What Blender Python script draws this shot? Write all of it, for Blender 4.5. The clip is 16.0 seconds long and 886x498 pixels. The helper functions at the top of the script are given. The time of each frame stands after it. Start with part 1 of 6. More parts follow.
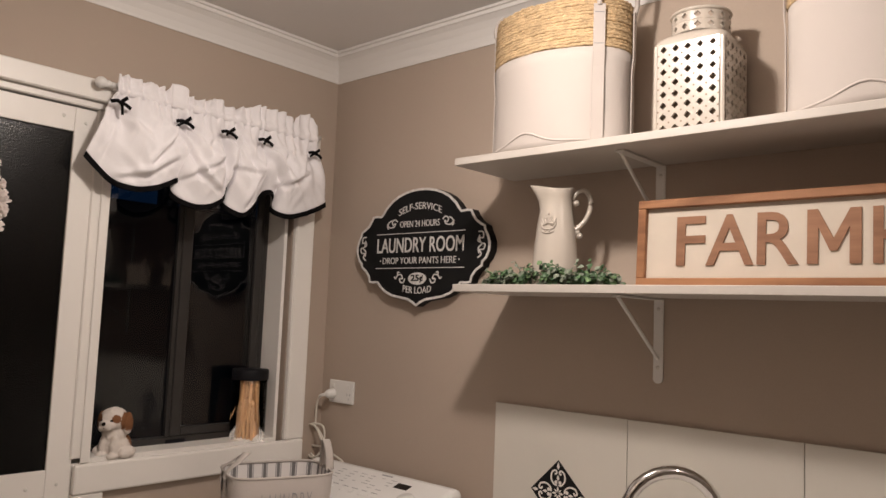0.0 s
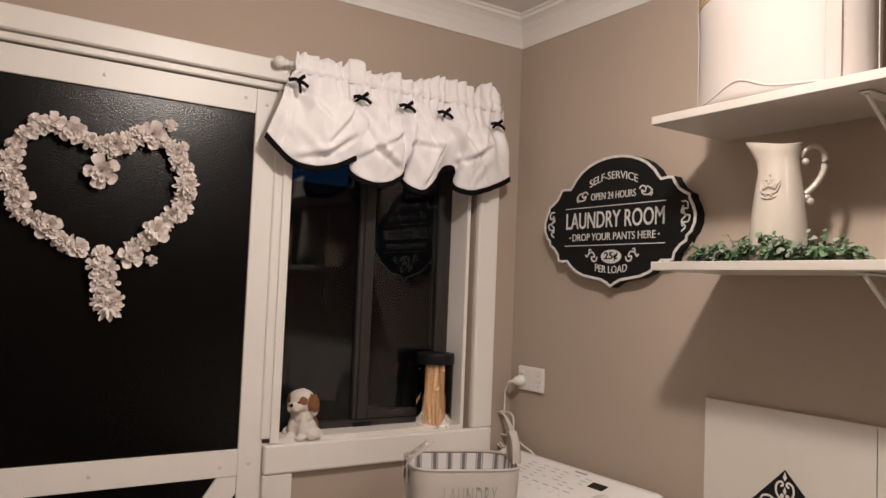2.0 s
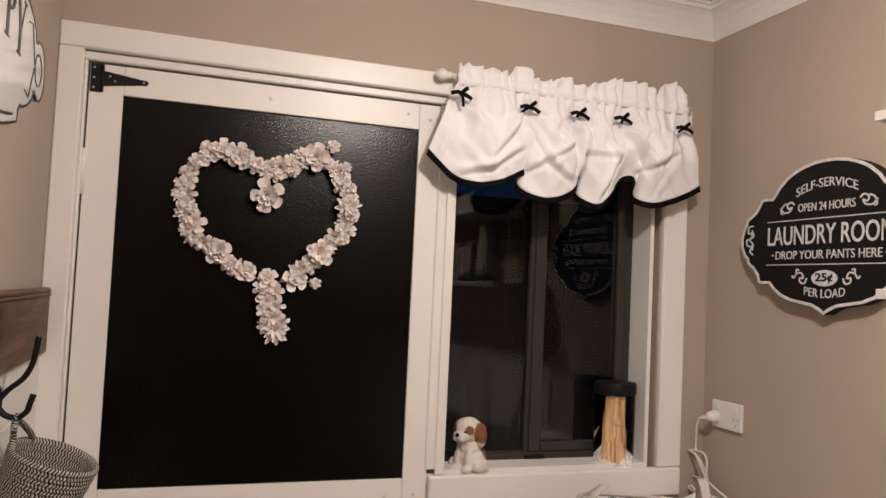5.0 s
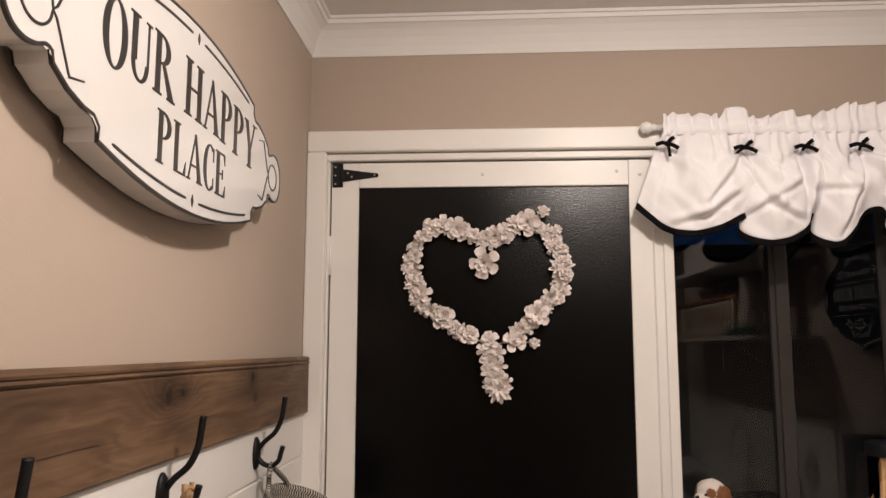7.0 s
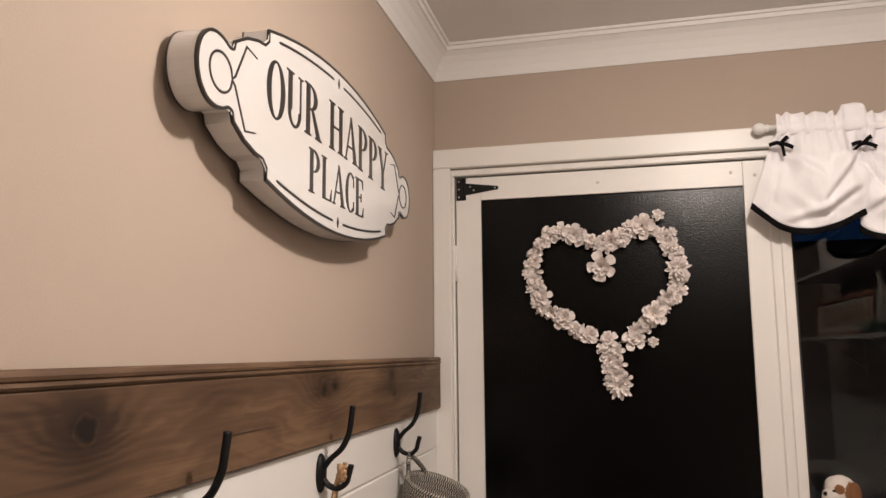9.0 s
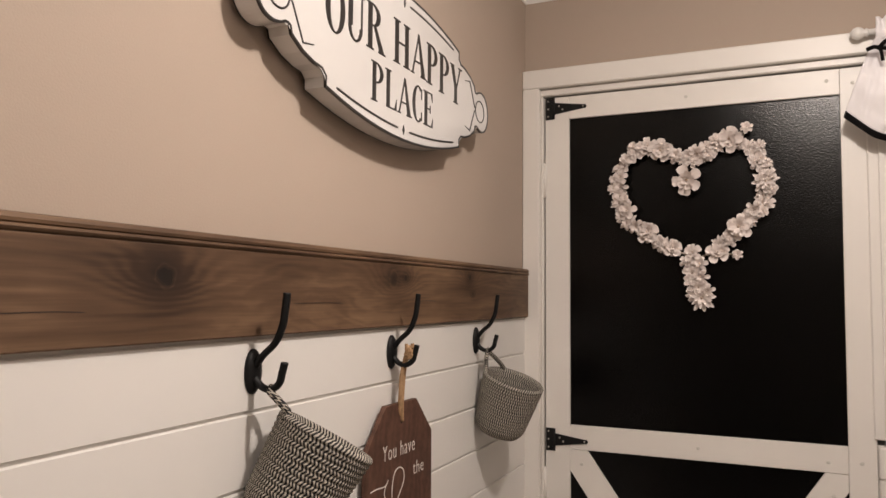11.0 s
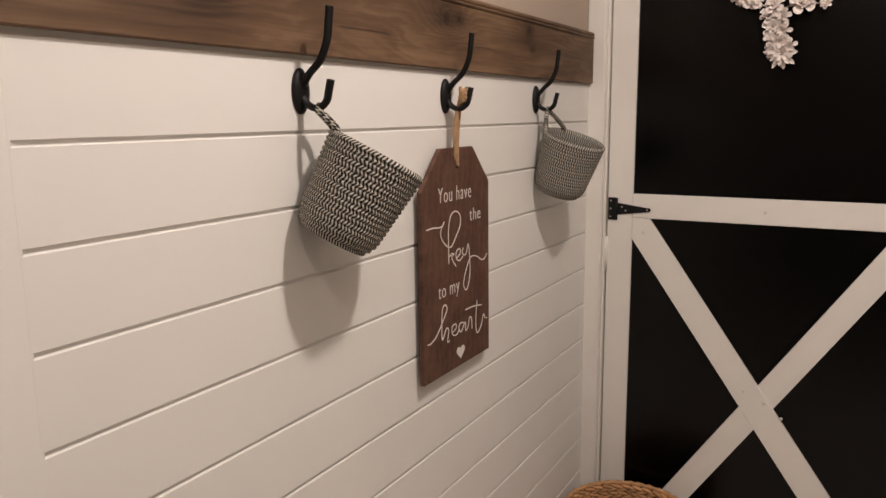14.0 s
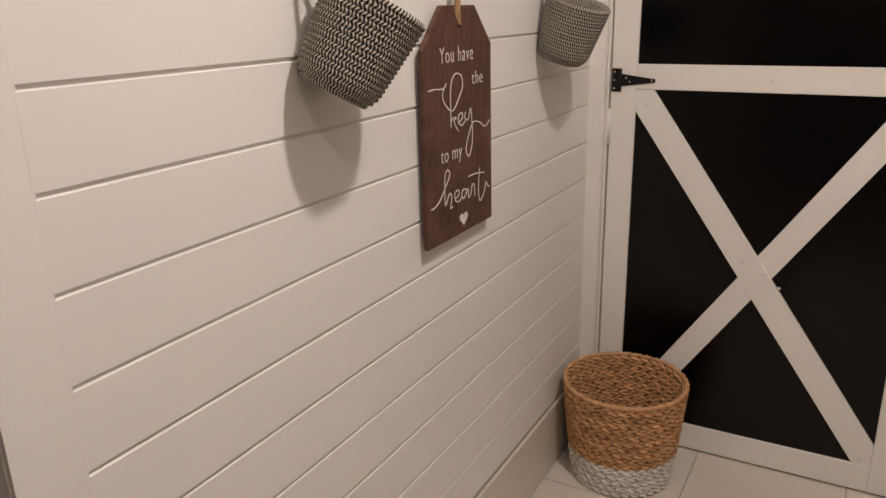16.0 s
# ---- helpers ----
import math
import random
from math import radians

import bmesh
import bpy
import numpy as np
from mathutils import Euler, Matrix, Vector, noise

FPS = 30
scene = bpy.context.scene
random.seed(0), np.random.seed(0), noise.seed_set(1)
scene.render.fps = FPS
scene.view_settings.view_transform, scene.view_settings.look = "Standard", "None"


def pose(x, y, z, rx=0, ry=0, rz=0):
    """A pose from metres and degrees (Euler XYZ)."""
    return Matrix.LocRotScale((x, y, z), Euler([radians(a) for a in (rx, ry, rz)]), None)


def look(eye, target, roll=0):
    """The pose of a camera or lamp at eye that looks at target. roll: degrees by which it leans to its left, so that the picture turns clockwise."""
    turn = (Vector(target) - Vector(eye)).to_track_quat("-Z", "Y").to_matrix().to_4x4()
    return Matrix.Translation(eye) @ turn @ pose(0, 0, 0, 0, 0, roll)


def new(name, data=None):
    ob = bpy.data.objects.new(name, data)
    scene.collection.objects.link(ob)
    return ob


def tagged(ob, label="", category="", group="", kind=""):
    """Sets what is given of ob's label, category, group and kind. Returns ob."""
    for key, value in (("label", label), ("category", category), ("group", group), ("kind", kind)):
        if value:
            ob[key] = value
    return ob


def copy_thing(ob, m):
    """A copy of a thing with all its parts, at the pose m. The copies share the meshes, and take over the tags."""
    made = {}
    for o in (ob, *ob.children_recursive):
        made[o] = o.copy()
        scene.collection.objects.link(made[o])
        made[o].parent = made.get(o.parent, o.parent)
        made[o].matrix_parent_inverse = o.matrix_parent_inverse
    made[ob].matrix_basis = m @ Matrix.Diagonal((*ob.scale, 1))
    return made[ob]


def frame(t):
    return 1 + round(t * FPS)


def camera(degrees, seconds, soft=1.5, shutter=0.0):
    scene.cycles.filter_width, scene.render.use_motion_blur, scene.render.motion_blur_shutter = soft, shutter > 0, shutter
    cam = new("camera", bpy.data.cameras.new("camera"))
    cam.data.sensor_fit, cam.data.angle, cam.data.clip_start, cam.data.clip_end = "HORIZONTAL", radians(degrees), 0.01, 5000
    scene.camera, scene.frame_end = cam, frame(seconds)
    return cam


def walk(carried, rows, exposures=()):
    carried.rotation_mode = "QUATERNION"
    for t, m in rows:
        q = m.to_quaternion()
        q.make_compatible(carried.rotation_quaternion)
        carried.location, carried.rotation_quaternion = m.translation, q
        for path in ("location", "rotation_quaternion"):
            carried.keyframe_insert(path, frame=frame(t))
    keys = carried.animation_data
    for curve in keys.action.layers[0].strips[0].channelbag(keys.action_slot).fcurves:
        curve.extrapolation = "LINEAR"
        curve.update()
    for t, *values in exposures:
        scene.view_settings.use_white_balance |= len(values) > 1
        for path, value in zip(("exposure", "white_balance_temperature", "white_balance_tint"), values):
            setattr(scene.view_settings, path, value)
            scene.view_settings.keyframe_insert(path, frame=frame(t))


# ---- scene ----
cam = camera(60.8, 16.0)
PATH = [
    (0, (1.998, 0.01, 1.54), (0.674, 1.499, 1.714), 2.3),
    (0.5, (1.948, 0.044, 1.542), (0.574, 1.488, 1.706), 2.0),
    (1, (1.913, 0.076, 1.537), (0.446, 1.427, 1.679), 2.1),
    (1.5, (1.888, 0.119, 1.539), (0.306, 1.337, 1.653), 2.3),
    (2, (1.887, 0.159, 1.542), (0.217, 1.256, 1.646), 2.3),
    (2.5, (1.896, 0.199, 1.545), (0.163, 1.191, 1.653), 2.8),
    (3, (1.917, 0.225, 1.549), (0.137, 1.131, 1.656), 3.0),
    (5.5, (1.776, 0.328, 1.588), (-0.17, 0.774, 1.711), 2.3),
    (6, (1.815, 0.404, 1.565), (-0.17, 0.588, 1.734), 2.0),
    (6.5, (1.855, 0.436, 1.572), (-0.133, 0.448, 1.789), 1.0),
    (7, (1.881, 0.458, 1.572), (-0.099, 0.332, 1.828), 0.1),
    (7.5, (1.89, 0.477, 1.573), (-0.077, 0.233, 1.842), -0.5),
    (8, (1.897, 0.478, 1.573), (-0.059, 0.159, 1.845), -0.7),
    (8.5, (1.953, 0.48, 1.573), (0.013, 0.086, 1.854), -0.8),
    (8.7, (1.984, 0.482, 1.57), (0.048, 0.065, 1.85), -0.7),
    (10.8, (2.075, 0.651, 1.486), (0.242, -0.139, 1.612), 0.3),
    (11, (2.078, 0.668, 1.475), (0.258, -0.152, 1.594), 0.4),
    (11.5, (2.073, 0.679, 1.446), (0.272, -0.187, 1.514), 0.3),
    (12, (2.069, 0.696, 1.424), (0.286, -0.211, 1.421), 0.1),
    (12.5, (2.06, 0.697, 1.398), (0.289, -0.229, 1.314), -0.1),
    (13, (2.058, 0.698, 1.375), (0.305, -0.249, 1.203), -0.0),
    (13.5, (2.055, 0.696, 1.355), (0.323, -0.271, 1.094), -0.1),
    (14, (2.05, 0.689, 1.333), (0.339, -0.286, 0.984), -0.6),
    (14.5, (2.048, 0.688, 1.314), (0.354, -0.288, 0.89), -1.0),
    (15, (2.048, 0.681, 1.298), (0.367, -0.285, 0.808), -1.2),
    (15.5, (2.05, 0.675, 1.289), (0.382, -0.275, 0.73), -1.3),
    (16, (2.057, 0.68, 1.271), (0.4, -0.261, 0.661), -1.3),
]
walk(cam, [(t, look(eye, target, roll)) for t, eye, target, roll in PATH],
     exposures=[(0, -0.36), (1.5, -0.24), (3, -0.10), (5.5, -0.06), (8.5, -0.08), (11, -0.14), (12.5, -0.04), (16, 0.0)])

# ---- world and lights ----
world = bpy.data.worlds.new("dusk")
scene.world = world
world.use_nodes = True
world.node_tree.nodes["Background"].inputs[0].default_value = (0.02, 0.085, 0.25, 1)
world.node_tree.nodes["Background"].inputs[1].default_value = 0.07
LAMP_X, LAMP_Y, CEIL, W = 1.22, 0.85, 2.415, 1.675
WARM = (1.0, 0.88, 0.795)
LAMPS = [(LAMP_X, LAMP_Y, 24.0, 9.0), (2.42, 1.08, 5.0, 3.5)]
for lx, ly, glow, face in LAMPS:
    lamp = bpy.data.lights.new("ceiling_light_glow", "POINT")
    lamp.shadow_soft_size, lamp.energy, lamp.color = 0.035, glow, WARM
    new("ceiling_light_glow", lamp).matrix_world = pose(lx, ly, CEIL - 0.068)
    down = bpy.data.lights.new("ceiling_light_face", "AREA")
    down.shape, down.size, down.energy, down.color = "DISK", 0.10, face, WARM
    new("ceiling_light_face", down).matrix_world = pose(lx, ly, CEIL - 0.035)

# ---- materials ----
def mat(name, rgb, rough=0.5, metal=0.0, spec=0.5, var=0.08, scale=8.0, bump=0.0, bscale=60.0, coat=0.0, rand=0.0, fine=0.0, island=0.0):
    """Principled material with colour variation at two scales, roughness variation and fine relief."""
    m = bpy.data.materials.new(name)
    m.use_nodes = True
    nt = m.node_tree
    p = nt.nodes["Principled BSDF"]
    p.inputs["Roughness"].default_value, p.inputs["Metallic"].default_value = rough, metal
    p.inputs["Specular IOR Level"].default_value, p.inputs["Coat Weight"].default_value = spec, coat
    tc = nt.nodes.new("ShaderNodeTexCoord")
    n1 = nt.nodes.new("ShaderNodeTexNoise")
    n1.inputs["Scale"].default_value, n1.inputs["Detail"].default_value = scale, 5
    n2 = nt.nodes.new("ShaderNodeTexNoise")
    n2.inputs["Scale"].default_value, n2.inputs["Detail"].default_value = bscale, 3
    nt.links.new(tc.outputs["Object"], n1.inputs["Vector"])
    nt.links.new(tc.outputs["Object"], n2.inputs["Vector"])
    ramp = nt.nodes.new("ShaderNodeMapRange")
    ramp.inputs["From Min"].default_value, ramp.inputs["From Max"].default_value = 0.25, 0.75
    ramp.inputs["To Min"].default_value, ramp.inputs["To Max"].default_value = 1 - var, 1 + var
    nt.links.new(n1.outputs["Fac"], ramp.inputs["Value"])
    val = ramp.outputs["Result"]
    if fine:
        r2 = nt.nodes.new("ShaderNodeMapRange")
        r2.inputs["From Min"].default_value, r2.inputs["From Max"].default_value = 0.3, 0.7
        r2.inputs["To Min"].default_value, r2.inputs["To Max"].default_value = 1 - fine, 1 + fine
        nt.links.new(n2.outputs["Fac"], r2.inputs["Value"])
        mu = nt.nodes.new("ShaderNodeMath")
        mu.operation = "MULTIPLY"
        nt.links.new(val, mu.inputs[0])
        nt.links.new(r2.outputs["Result"], mu.inputs[1])
        val = mu.outputs[0]
    if rand:
        oi = nt.nodes.new("ShaderNodeObjectInfo")
        r3 = nt.nodes.new("ShaderNodeMapRange")
        r3.inputs["To Min"].default_value, r3.inputs["To Max"].default_value = 1 - rand, 1 + rand
        nt.links.new(oi.outputs["Random"], r3.inputs["Value"])
        mu = nt.nodes.new("ShaderNodeMath")
        mu.operation = "MULTIPLY"
        nt.links.new(val, mu.inputs[0])
        nt.links.new(r3.outputs["Result"], mu.inputs[1])
        val = mu.outputs[0]
    if island:
        gi = nt.nodes.new("ShaderNodeNewGeometry")
        r4 = nt.nodes.new("ShaderNodeMapRange")
        r4.inputs["To Min"].default_value, r4.inputs["To Max"].default_value = 1 - island, 1 + island
        nt.links.new(gi.outputs["Random Per Island"], r4.inputs["Value"])
        val = math_node(nt, "MULTIPLY", val, r4.outputs["Result"])
    mul = nt.nodes.new("ShaderNodeVectorMath")
    mul.operation = "SCALE"
    mul.inputs[0].default_value = rgb
    nt.links.new(val, mul.inputs["Scale"])
    nt.links.new(mul.outputs["Vector"], p.inputs["Base Color"])
    if bump:
        b = nt.nodes.new("ShaderNodeBump")
        b.inputs["Strength"].default_value, b.inputs["Distance"].default_value = bump, 0.002
        nt.links.new(n2.outputs["Fac"], b.inputs["Height"])
        nt.links.new(b.outputs["Normal"], p.inputs["Normal"])
    return m


def math_node(nt, op, a, b=None):
    n = nt.nodes.new("ShaderNodeMath")
    n.operation = op
    for i, v in enumerate((a, b)):
        if v is None:
            continue
        if isinstance(v, (int, float)):
            n.inputs[i].default_value = v
        else:
            nt.links.new(v, n.inputs[i])
    return n.outputs[0]


def wood(name, dark, light, axis=0, knots=True, scale=1.0, rough=0.5):
    """Stained timber: stretched grain along one axis, growth bands and knots."""
    m = bpy.data.materials.new(name)
    m.use_nodes = True
    nt = m.node_tree
    p = nt.nodes["Principled BSDF"]
    p.inputs["Roughness"].default_value = rough
    p.inputs["Specular IOR Level"].default_value = 0.3
    tc = nt.nodes.new("ShaderNodeTexCoord")
    mp = nt.nodes.new("ShaderNodeMapping")
    sc = [9.0, 9.0, 9.0]
    sc[axis] = 1.3
    mp.inputs["Scale"].default_value = [v * scale for v in sc]
    nt.links.new(tc.outputs["Object"], mp.inputs["Vector"])
    n0 = nt.nodes.new("ShaderNodeTexNoise")
    n0.inputs["Scale"].default_value, n0.inputs["Detail"].default_value, n0.inputs["Distortion"].default_value = 1.4, 4, 1.2
    nt.links.new(mp.outputs["Vector"], n0.inputs["Vector"])
    mp2 = nt.nodes.new("ShaderNodeMapping")
    s2 = [90.0, 90.0, 90.0]
    s2[axis] = 4.0
    mp2.inputs["Scale"].default_value = [v * scale for v in s2]
    nt.links.new(tc.outputs["Object"], mp2.inputs["Vector"])
    n1 = nt.nodes.new("ShaderNodeTexNoise")
    n1.inputs["Scale"].default_value, n1.inputs["Detail"].default_value = 1.0, 4
    nt.links.new(mp2.outputs["Vector"], n1.inputs["Vector"])
    mp3 = nt.nodes.new("ShaderNodeMapping")
    s3 = [1.0, 1.0, 1.0]
    s3[axis] = 0.16
    mp3.inputs["Scale"].default_value = [v * scale for v in s3]
    mp3.inputs["Rotation"].default_value = (0.1, 0.05, 0.1)
    nt.links.new(tc.outputs["Object"], mp3.inputs["Vector"])
    wv = nt.nodes.new("ShaderNodeTexWave")
    wv.wave_type, wv.bands_direction = "BANDS", "X" if axis == 2 else "Z"
    wv.inputs["Scale"].default_value, wv.inputs["Distortion"].default_value = 15, 7.0
    wv.inputs["Detail"].default_value, wv.inputs["Detail Scale"].default_value = 3, 1.6
    nt.links.new(mp3.outputs["Vector"], wv.inputs["Vector"])
    mix = nt.nodes.new("ShaderNodeMath")
    mix.operation = "MULTIPLY_ADD"
    nt.links.new(n1.outputs["Fac"], mix.inputs[0])
    mix.inputs[1].default_value = 0.50
    nt.links.new(math_node(nt, "ADD", math_node(nt, "MULTIPLY", n0.outputs["Fac"], 1.0), math_node(nt, "MULTIPLY", wv.outputs["Fac"], 0.15)), mix.inputs[2])
    ramp = nt.nodes.new("ShaderNodeValToRGB")
    ramp.color_ramp.elements[0].position, ramp.color_ramp.elements[0].color = 0.52, (*dark, 1)
    ramp.color_ramp.elements[1].position, ramp.color_ramp.elements[1].color = 1.0, (*light, 1)
    nt.links.new(mix.outputs[0], ramp.inputs["Fac"])
    nt.links.new(ramp.outputs["Color"], p.inputs["Base Color"])
    b = nt.nodes.new("ShaderNodeBump")
    b.inputs["Strength"].default_value, b.inputs["Distance"].default_value = 0.25, 0.001
    nt.links.new(n1.outputs["Fac"], b.inputs["Height"])
    nt.links.new(b.outputs["Normal"], p.inputs["Normal"])
    return m


def knotty_board(name, knots):
    """Brown stained pine: grain lines that part round each knot (x, z, radius, darkness), dark halos and resin streaks."""
    m = bpy.data.materials.new(name)
    m.use_nodes = True
    nt = m.node_tree
    p = nt.nodes["Principled BSDF"]
    p.inputs["Roughness"].default_value, p.inputs["Specular IOR Level"].default_value = 0.55, 0.3
    tc = nt.nodes.new("ShaderNodeTexCoord")
    sep = nt.nodes.new("ShaderNodeSeparateXYZ")
    nt.links.new(tc.outputs["Object"], sep.inputs[0])

    def grain(stretch, scale, detail, distortion=0.0):
        mp = nt.nodes.new("ShaderNodeMapping")
        mp.inputs["Scale"].default_value = (stretch, 1, 1)
        nt.links.new(tc.outputs["Object"], mp.inputs["Vector"])
        n = nt.nodes.new("ShaderNodeTexNoise")
        n.inputs["Scale"].default_value, n.inputs["Detail"].default_value, n.inputs["Distortion"].default_value = scale, detail, distortion
        nt.links.new(mp.outputs["Vector"], n.inputs["Vector"])
        return n.outputs["Fac"]

    broad, streak, fibre, wobble, patch = grain(0.22, 9.0, 4, 0.6), grain(0.10, 42.0, 4), grain(0.035, 260.0, 3), grain(1.0, 60.0, 3), grain(0.55, 7.0, 3, 0.4)
    line = math_node(nt, "ADD", math_node(nt, "MULTIPLY", sep.outputs["Z"], 62.0), math_node(nt, "MULTIPLY", broad, 9.0))
    dark, pale = None, None
    for kx, kz, r, deep in knots:
        dx = math_node(nt, "SUBTRACT", sep.outputs["X"], kx)
        dz = math_node(nt, "SUBTRACT", sep.outputs["Z"], kz)

        def far(ax, az):
            return math_node(nt, "SQRT", math_node(nt, "ADD", math_node(nt, "POWER", math_node(nt, "ABSOLUTE", math_node(nt, "MULTIPLY", dx, ax / r)), 2.0), math_node(nt, "POWER", math_node(nt, "ABSOLUTE", math_node(nt, "MULTIPLY", dz, az / r)), 2.0)))

        wide = far(0.16, 0.38)
        bend = math_node(nt, "EXPONENT", math_node(nt, "MULTIPLY", math_node(nt, "MULTIPLY", wide, wide), -1.0))
        line = math_node(nt, "ADD", line, math_node(nt, "MULTIPLY", bend, 4.5 * min(1.0, r / 0.009)))
        near = math_node(nt, "ADD", far(0.85, 0.95), math_node(nt, "MULTIPLY", math_node(nt, "SUBTRACT", wobble, 0.5), 0.9))
        core = math_node(nt, "MULTIPLY", math_node(nt, "EXPONENT", math_node(nt, "MULTIPLY", math_node(nt, "POWER", near, 4.0), -1.6)), deep)
        halo = math_node(nt, "MULTIPLY", math_node(nt, "EXPONENT", math_node(nt, "MULTIPLY", far(0.30, 0.42), -1.1)), 0.75 * deep)
        both = math_node(nt, "MAXIMUM", core, halo)
        off = math_node(nt, "SUBTRACT", near, 1.12)
        rim = math_node(nt, "MULTIPLY", math_node(nt, "EXPONENT", math_node(nt, "MULTIPLY", math_node(nt, "MULTIPLY", off, off), -60.0)), 0.42 * deep)
        dark = both if dark is None else math_node(nt, "MAXIMUM", dark, both)
        pale = rim if pale is None else math_node(nt, "MAXIMUM", pale, rim)
    rings = math_node(nt, "MULTIPLY", math_node(nt, "SINE", math_node(nt, "MULTIPLY", line, math.tau)), math_node(nt, "MULTIPLY", patch, 0.075))
    mix = math_node(nt, "ADD", math_node(nt, "ADD", rings, math_node(nt, "MULTIPLY", patch, 0.34)), math_node(nt, "MULTIPLY", broad, 0.52))
    mix = math_node(nt, "ADD", mix, math_node(nt, "ADD", math_node(nt, "MULTIPLY", streak, 0.34), math_node(nt, "MULTIPLY", fibre, 0.20)))
    mix = math_node(nt, "SUBTRACT", mix, math_node(nt, "MULTIPLY", dark, 0.85))
    mix = math_node(nt, "ADD", mix, math_node(nt, "MULTIPLY", pale, 0.40))
    ramp = nt.nodes.new("ShaderNodeValToRGB")
    e = ramp.color_ramp.elements
    e[0].position, e[0].color = 0.08, (0.010, 0.006, 0.005, 1)
    e[1].position, e[1].color = 0.92, (0.225, 0.138, 0.080, 1)
    for at, c in ((0.45, (0.040, 0.022, 0.013, 1)), (0.68, (0.108, 0.062, 0.036, 1))):
        e.new(at).color = c
    nt.links.new(mix, ramp.inputs["Fac"])
    nt.links.new(ramp.outputs["Color"], p.inputs["Base Color"])
    b = nt.nodes.new("ShaderNodeBump")
    b.inputs["Strength"].default_value, b.inputs["Distance"].default_value = 0.35, 0.001
    nt.links.new(mix, b.inputs["Height"])
    nt.links.new(b.outputs["Normal"], p.inputs["Normal"])
    return m


def plain(name, rgb, rough=0.5, metal=0.0, emit=0.0, trans=0.0, ior=1.45):
    m = bpy.data.materials.new(name)
    m.use_nodes = True
    p = m.node_tree.nodes["Principled BSDF"]
    p.inputs["Base Color"].default_value = (*rgb, 1)
    p.inputs["Roughness"].default_value, p.inputs["Metallic"].default_value, p.inputs["IOR"].default_value = rough, metal, ior
    p.inputs["Transmission Weight"].default_value = trans
    if emit:
        p.inputs["Emission Color"].default_value = (*rgb, 1)
        p.inputs["Emission Strength"].default_value = emit
    return m


def braid_mat(name, pitch, around):
    """Black and cream herringbone of a coiled rope basket, from the angle and the height in the basket's own space."""
    m = bpy.data.materials.new(name)
    m.use_nodes = True
    nt = m.node_tree
    p = nt.nodes["Principled BSDF"]
    p.inputs["Roughness"].default_value = 0.9
    p.inputs["Specular IOR Level"].default_value = 0.1
    tc = nt.nodes.new("ShaderNodeTexCoord")
    sep = nt.nodes.new("ShaderNodeSeparateXYZ")
    nt.links.new(tc.outputs["Object"], sep.inputs[0])
    ang = math_node(nt, "ARCTAN2", sep.outputs["Y"], sep.outputs["X"])
    turns = math_node(nt, "MULTIPLY", ang, around / math.tau)
    rows = math_node(nt, "MULTIPLY", sep.outputs["Z"], 1 / pitch)
    tri = math_node(nt, "PINGPONG", rows, 0.5)
    nz = nt.nodes.new("ShaderNodeTexNoise")
    nz.inputs["Scale"].default_value = 90
    nt.links.new(tc.outputs["Object"], nz.inputs["Vector"])
    wob = math_node(nt, "MULTIPLY", nz.outputs["Fac"], 0.9)
    f = math_node(nt, "FRACT", math_node(nt, "ADD", math_node(nt, "ADD", turns, math_node(nt, "MULTIPLY", tri, 1.25)), wob))
    ramp = nt.nodes.new("ShaderNodeValToRGB")
    e = ramp.color_ramp.elements
    e[0].position, e[0].color = 0.50, (0.026, 0.026, 0.027, 1)
    e[1].position, e[1].color = 0.60, (0.50, 0.46, 0.40, 1)
    nt.links.new(f, ramp.inputs["Fac"])
    nt.links.new(ramp.outputs["Color"], p.inputs["Base Color"])
    b = nt.nodes.new("ShaderNodeBump")
    b.inputs["Strength"].default_value, b.inputs["Distance"].default_value = 0.6, 0.002
    nt.links.new(f, b.inputs["Height"])
    nt.links.new(b.outputs["Normal"], p.inputs["Normal"])
    return m


WALL = mat("beige_wall_paint", (0.430, 0.352, 0.290), 0.75, spec=0.25, var=0.03, scale=1.6, bump=0.12, bscale=380, fine=0.015)
WHITE = mat("white_gloss_trim_paint", (0.80, 0.77, 0.73), 0.38, var=0.03, scale=3, bump=0.06, bscale=120)
CEILING = mat("ceiling_paint", (0.78, 0.76, 0.74), 0.9, spec=0.1, var=0.02, scale=2, bump=0.1, bscale=300)
PLANK = mat("white_panelling_paint", (0.80, 0.78, 0.75), 0.42, var=0.025, scale=2.5, bump=0.05, bscale=90)
BLACK = mat("black_semi_gloss_paint", (0.0006, 0.0006, 0.0007), 0.19, spec=0.26, var=0.2, scale=5, bump=0.24, bscale=300)
IRON = mat("black_iron", (0.006, 0.006, 0.0065), 0.5, spec=0.25, var=0.15, scale=30, bump=0.1, bscale=200)
SCREW = mat("painted_screw_head", (0.66, 0.64, 0.60), 0.5)
BOARD = knotty_board("stained_knotty_pine", [(1.4095, 1.490, 0.0125, 1.12), (0.842, 1.500, 0.0125, 0.55), (0.795, 1.503, 0.0055, 0.7), (0.470, 1.512, 0.0065, 0.75), (0.452, 1.474, 0.0030, 0.6), (1.66, 1.470, 0.004, 0.3)])
KNOT = mat("dark_pine_knot", (0.028, 0.016, 0.011), 0.5, var=0.3, scale=60)
TAGWOOD = wood("walnut_stained_ply", (0.055, 0.026, 0.018), (0.125, 0.062, 0.042), 2, rough=0.6)
FRAMEWOOD = wood("honey_stained_wood", (0.15, 0.062, 0.028), (0.33, 0.160, 0.078), 0, rough=0.55)
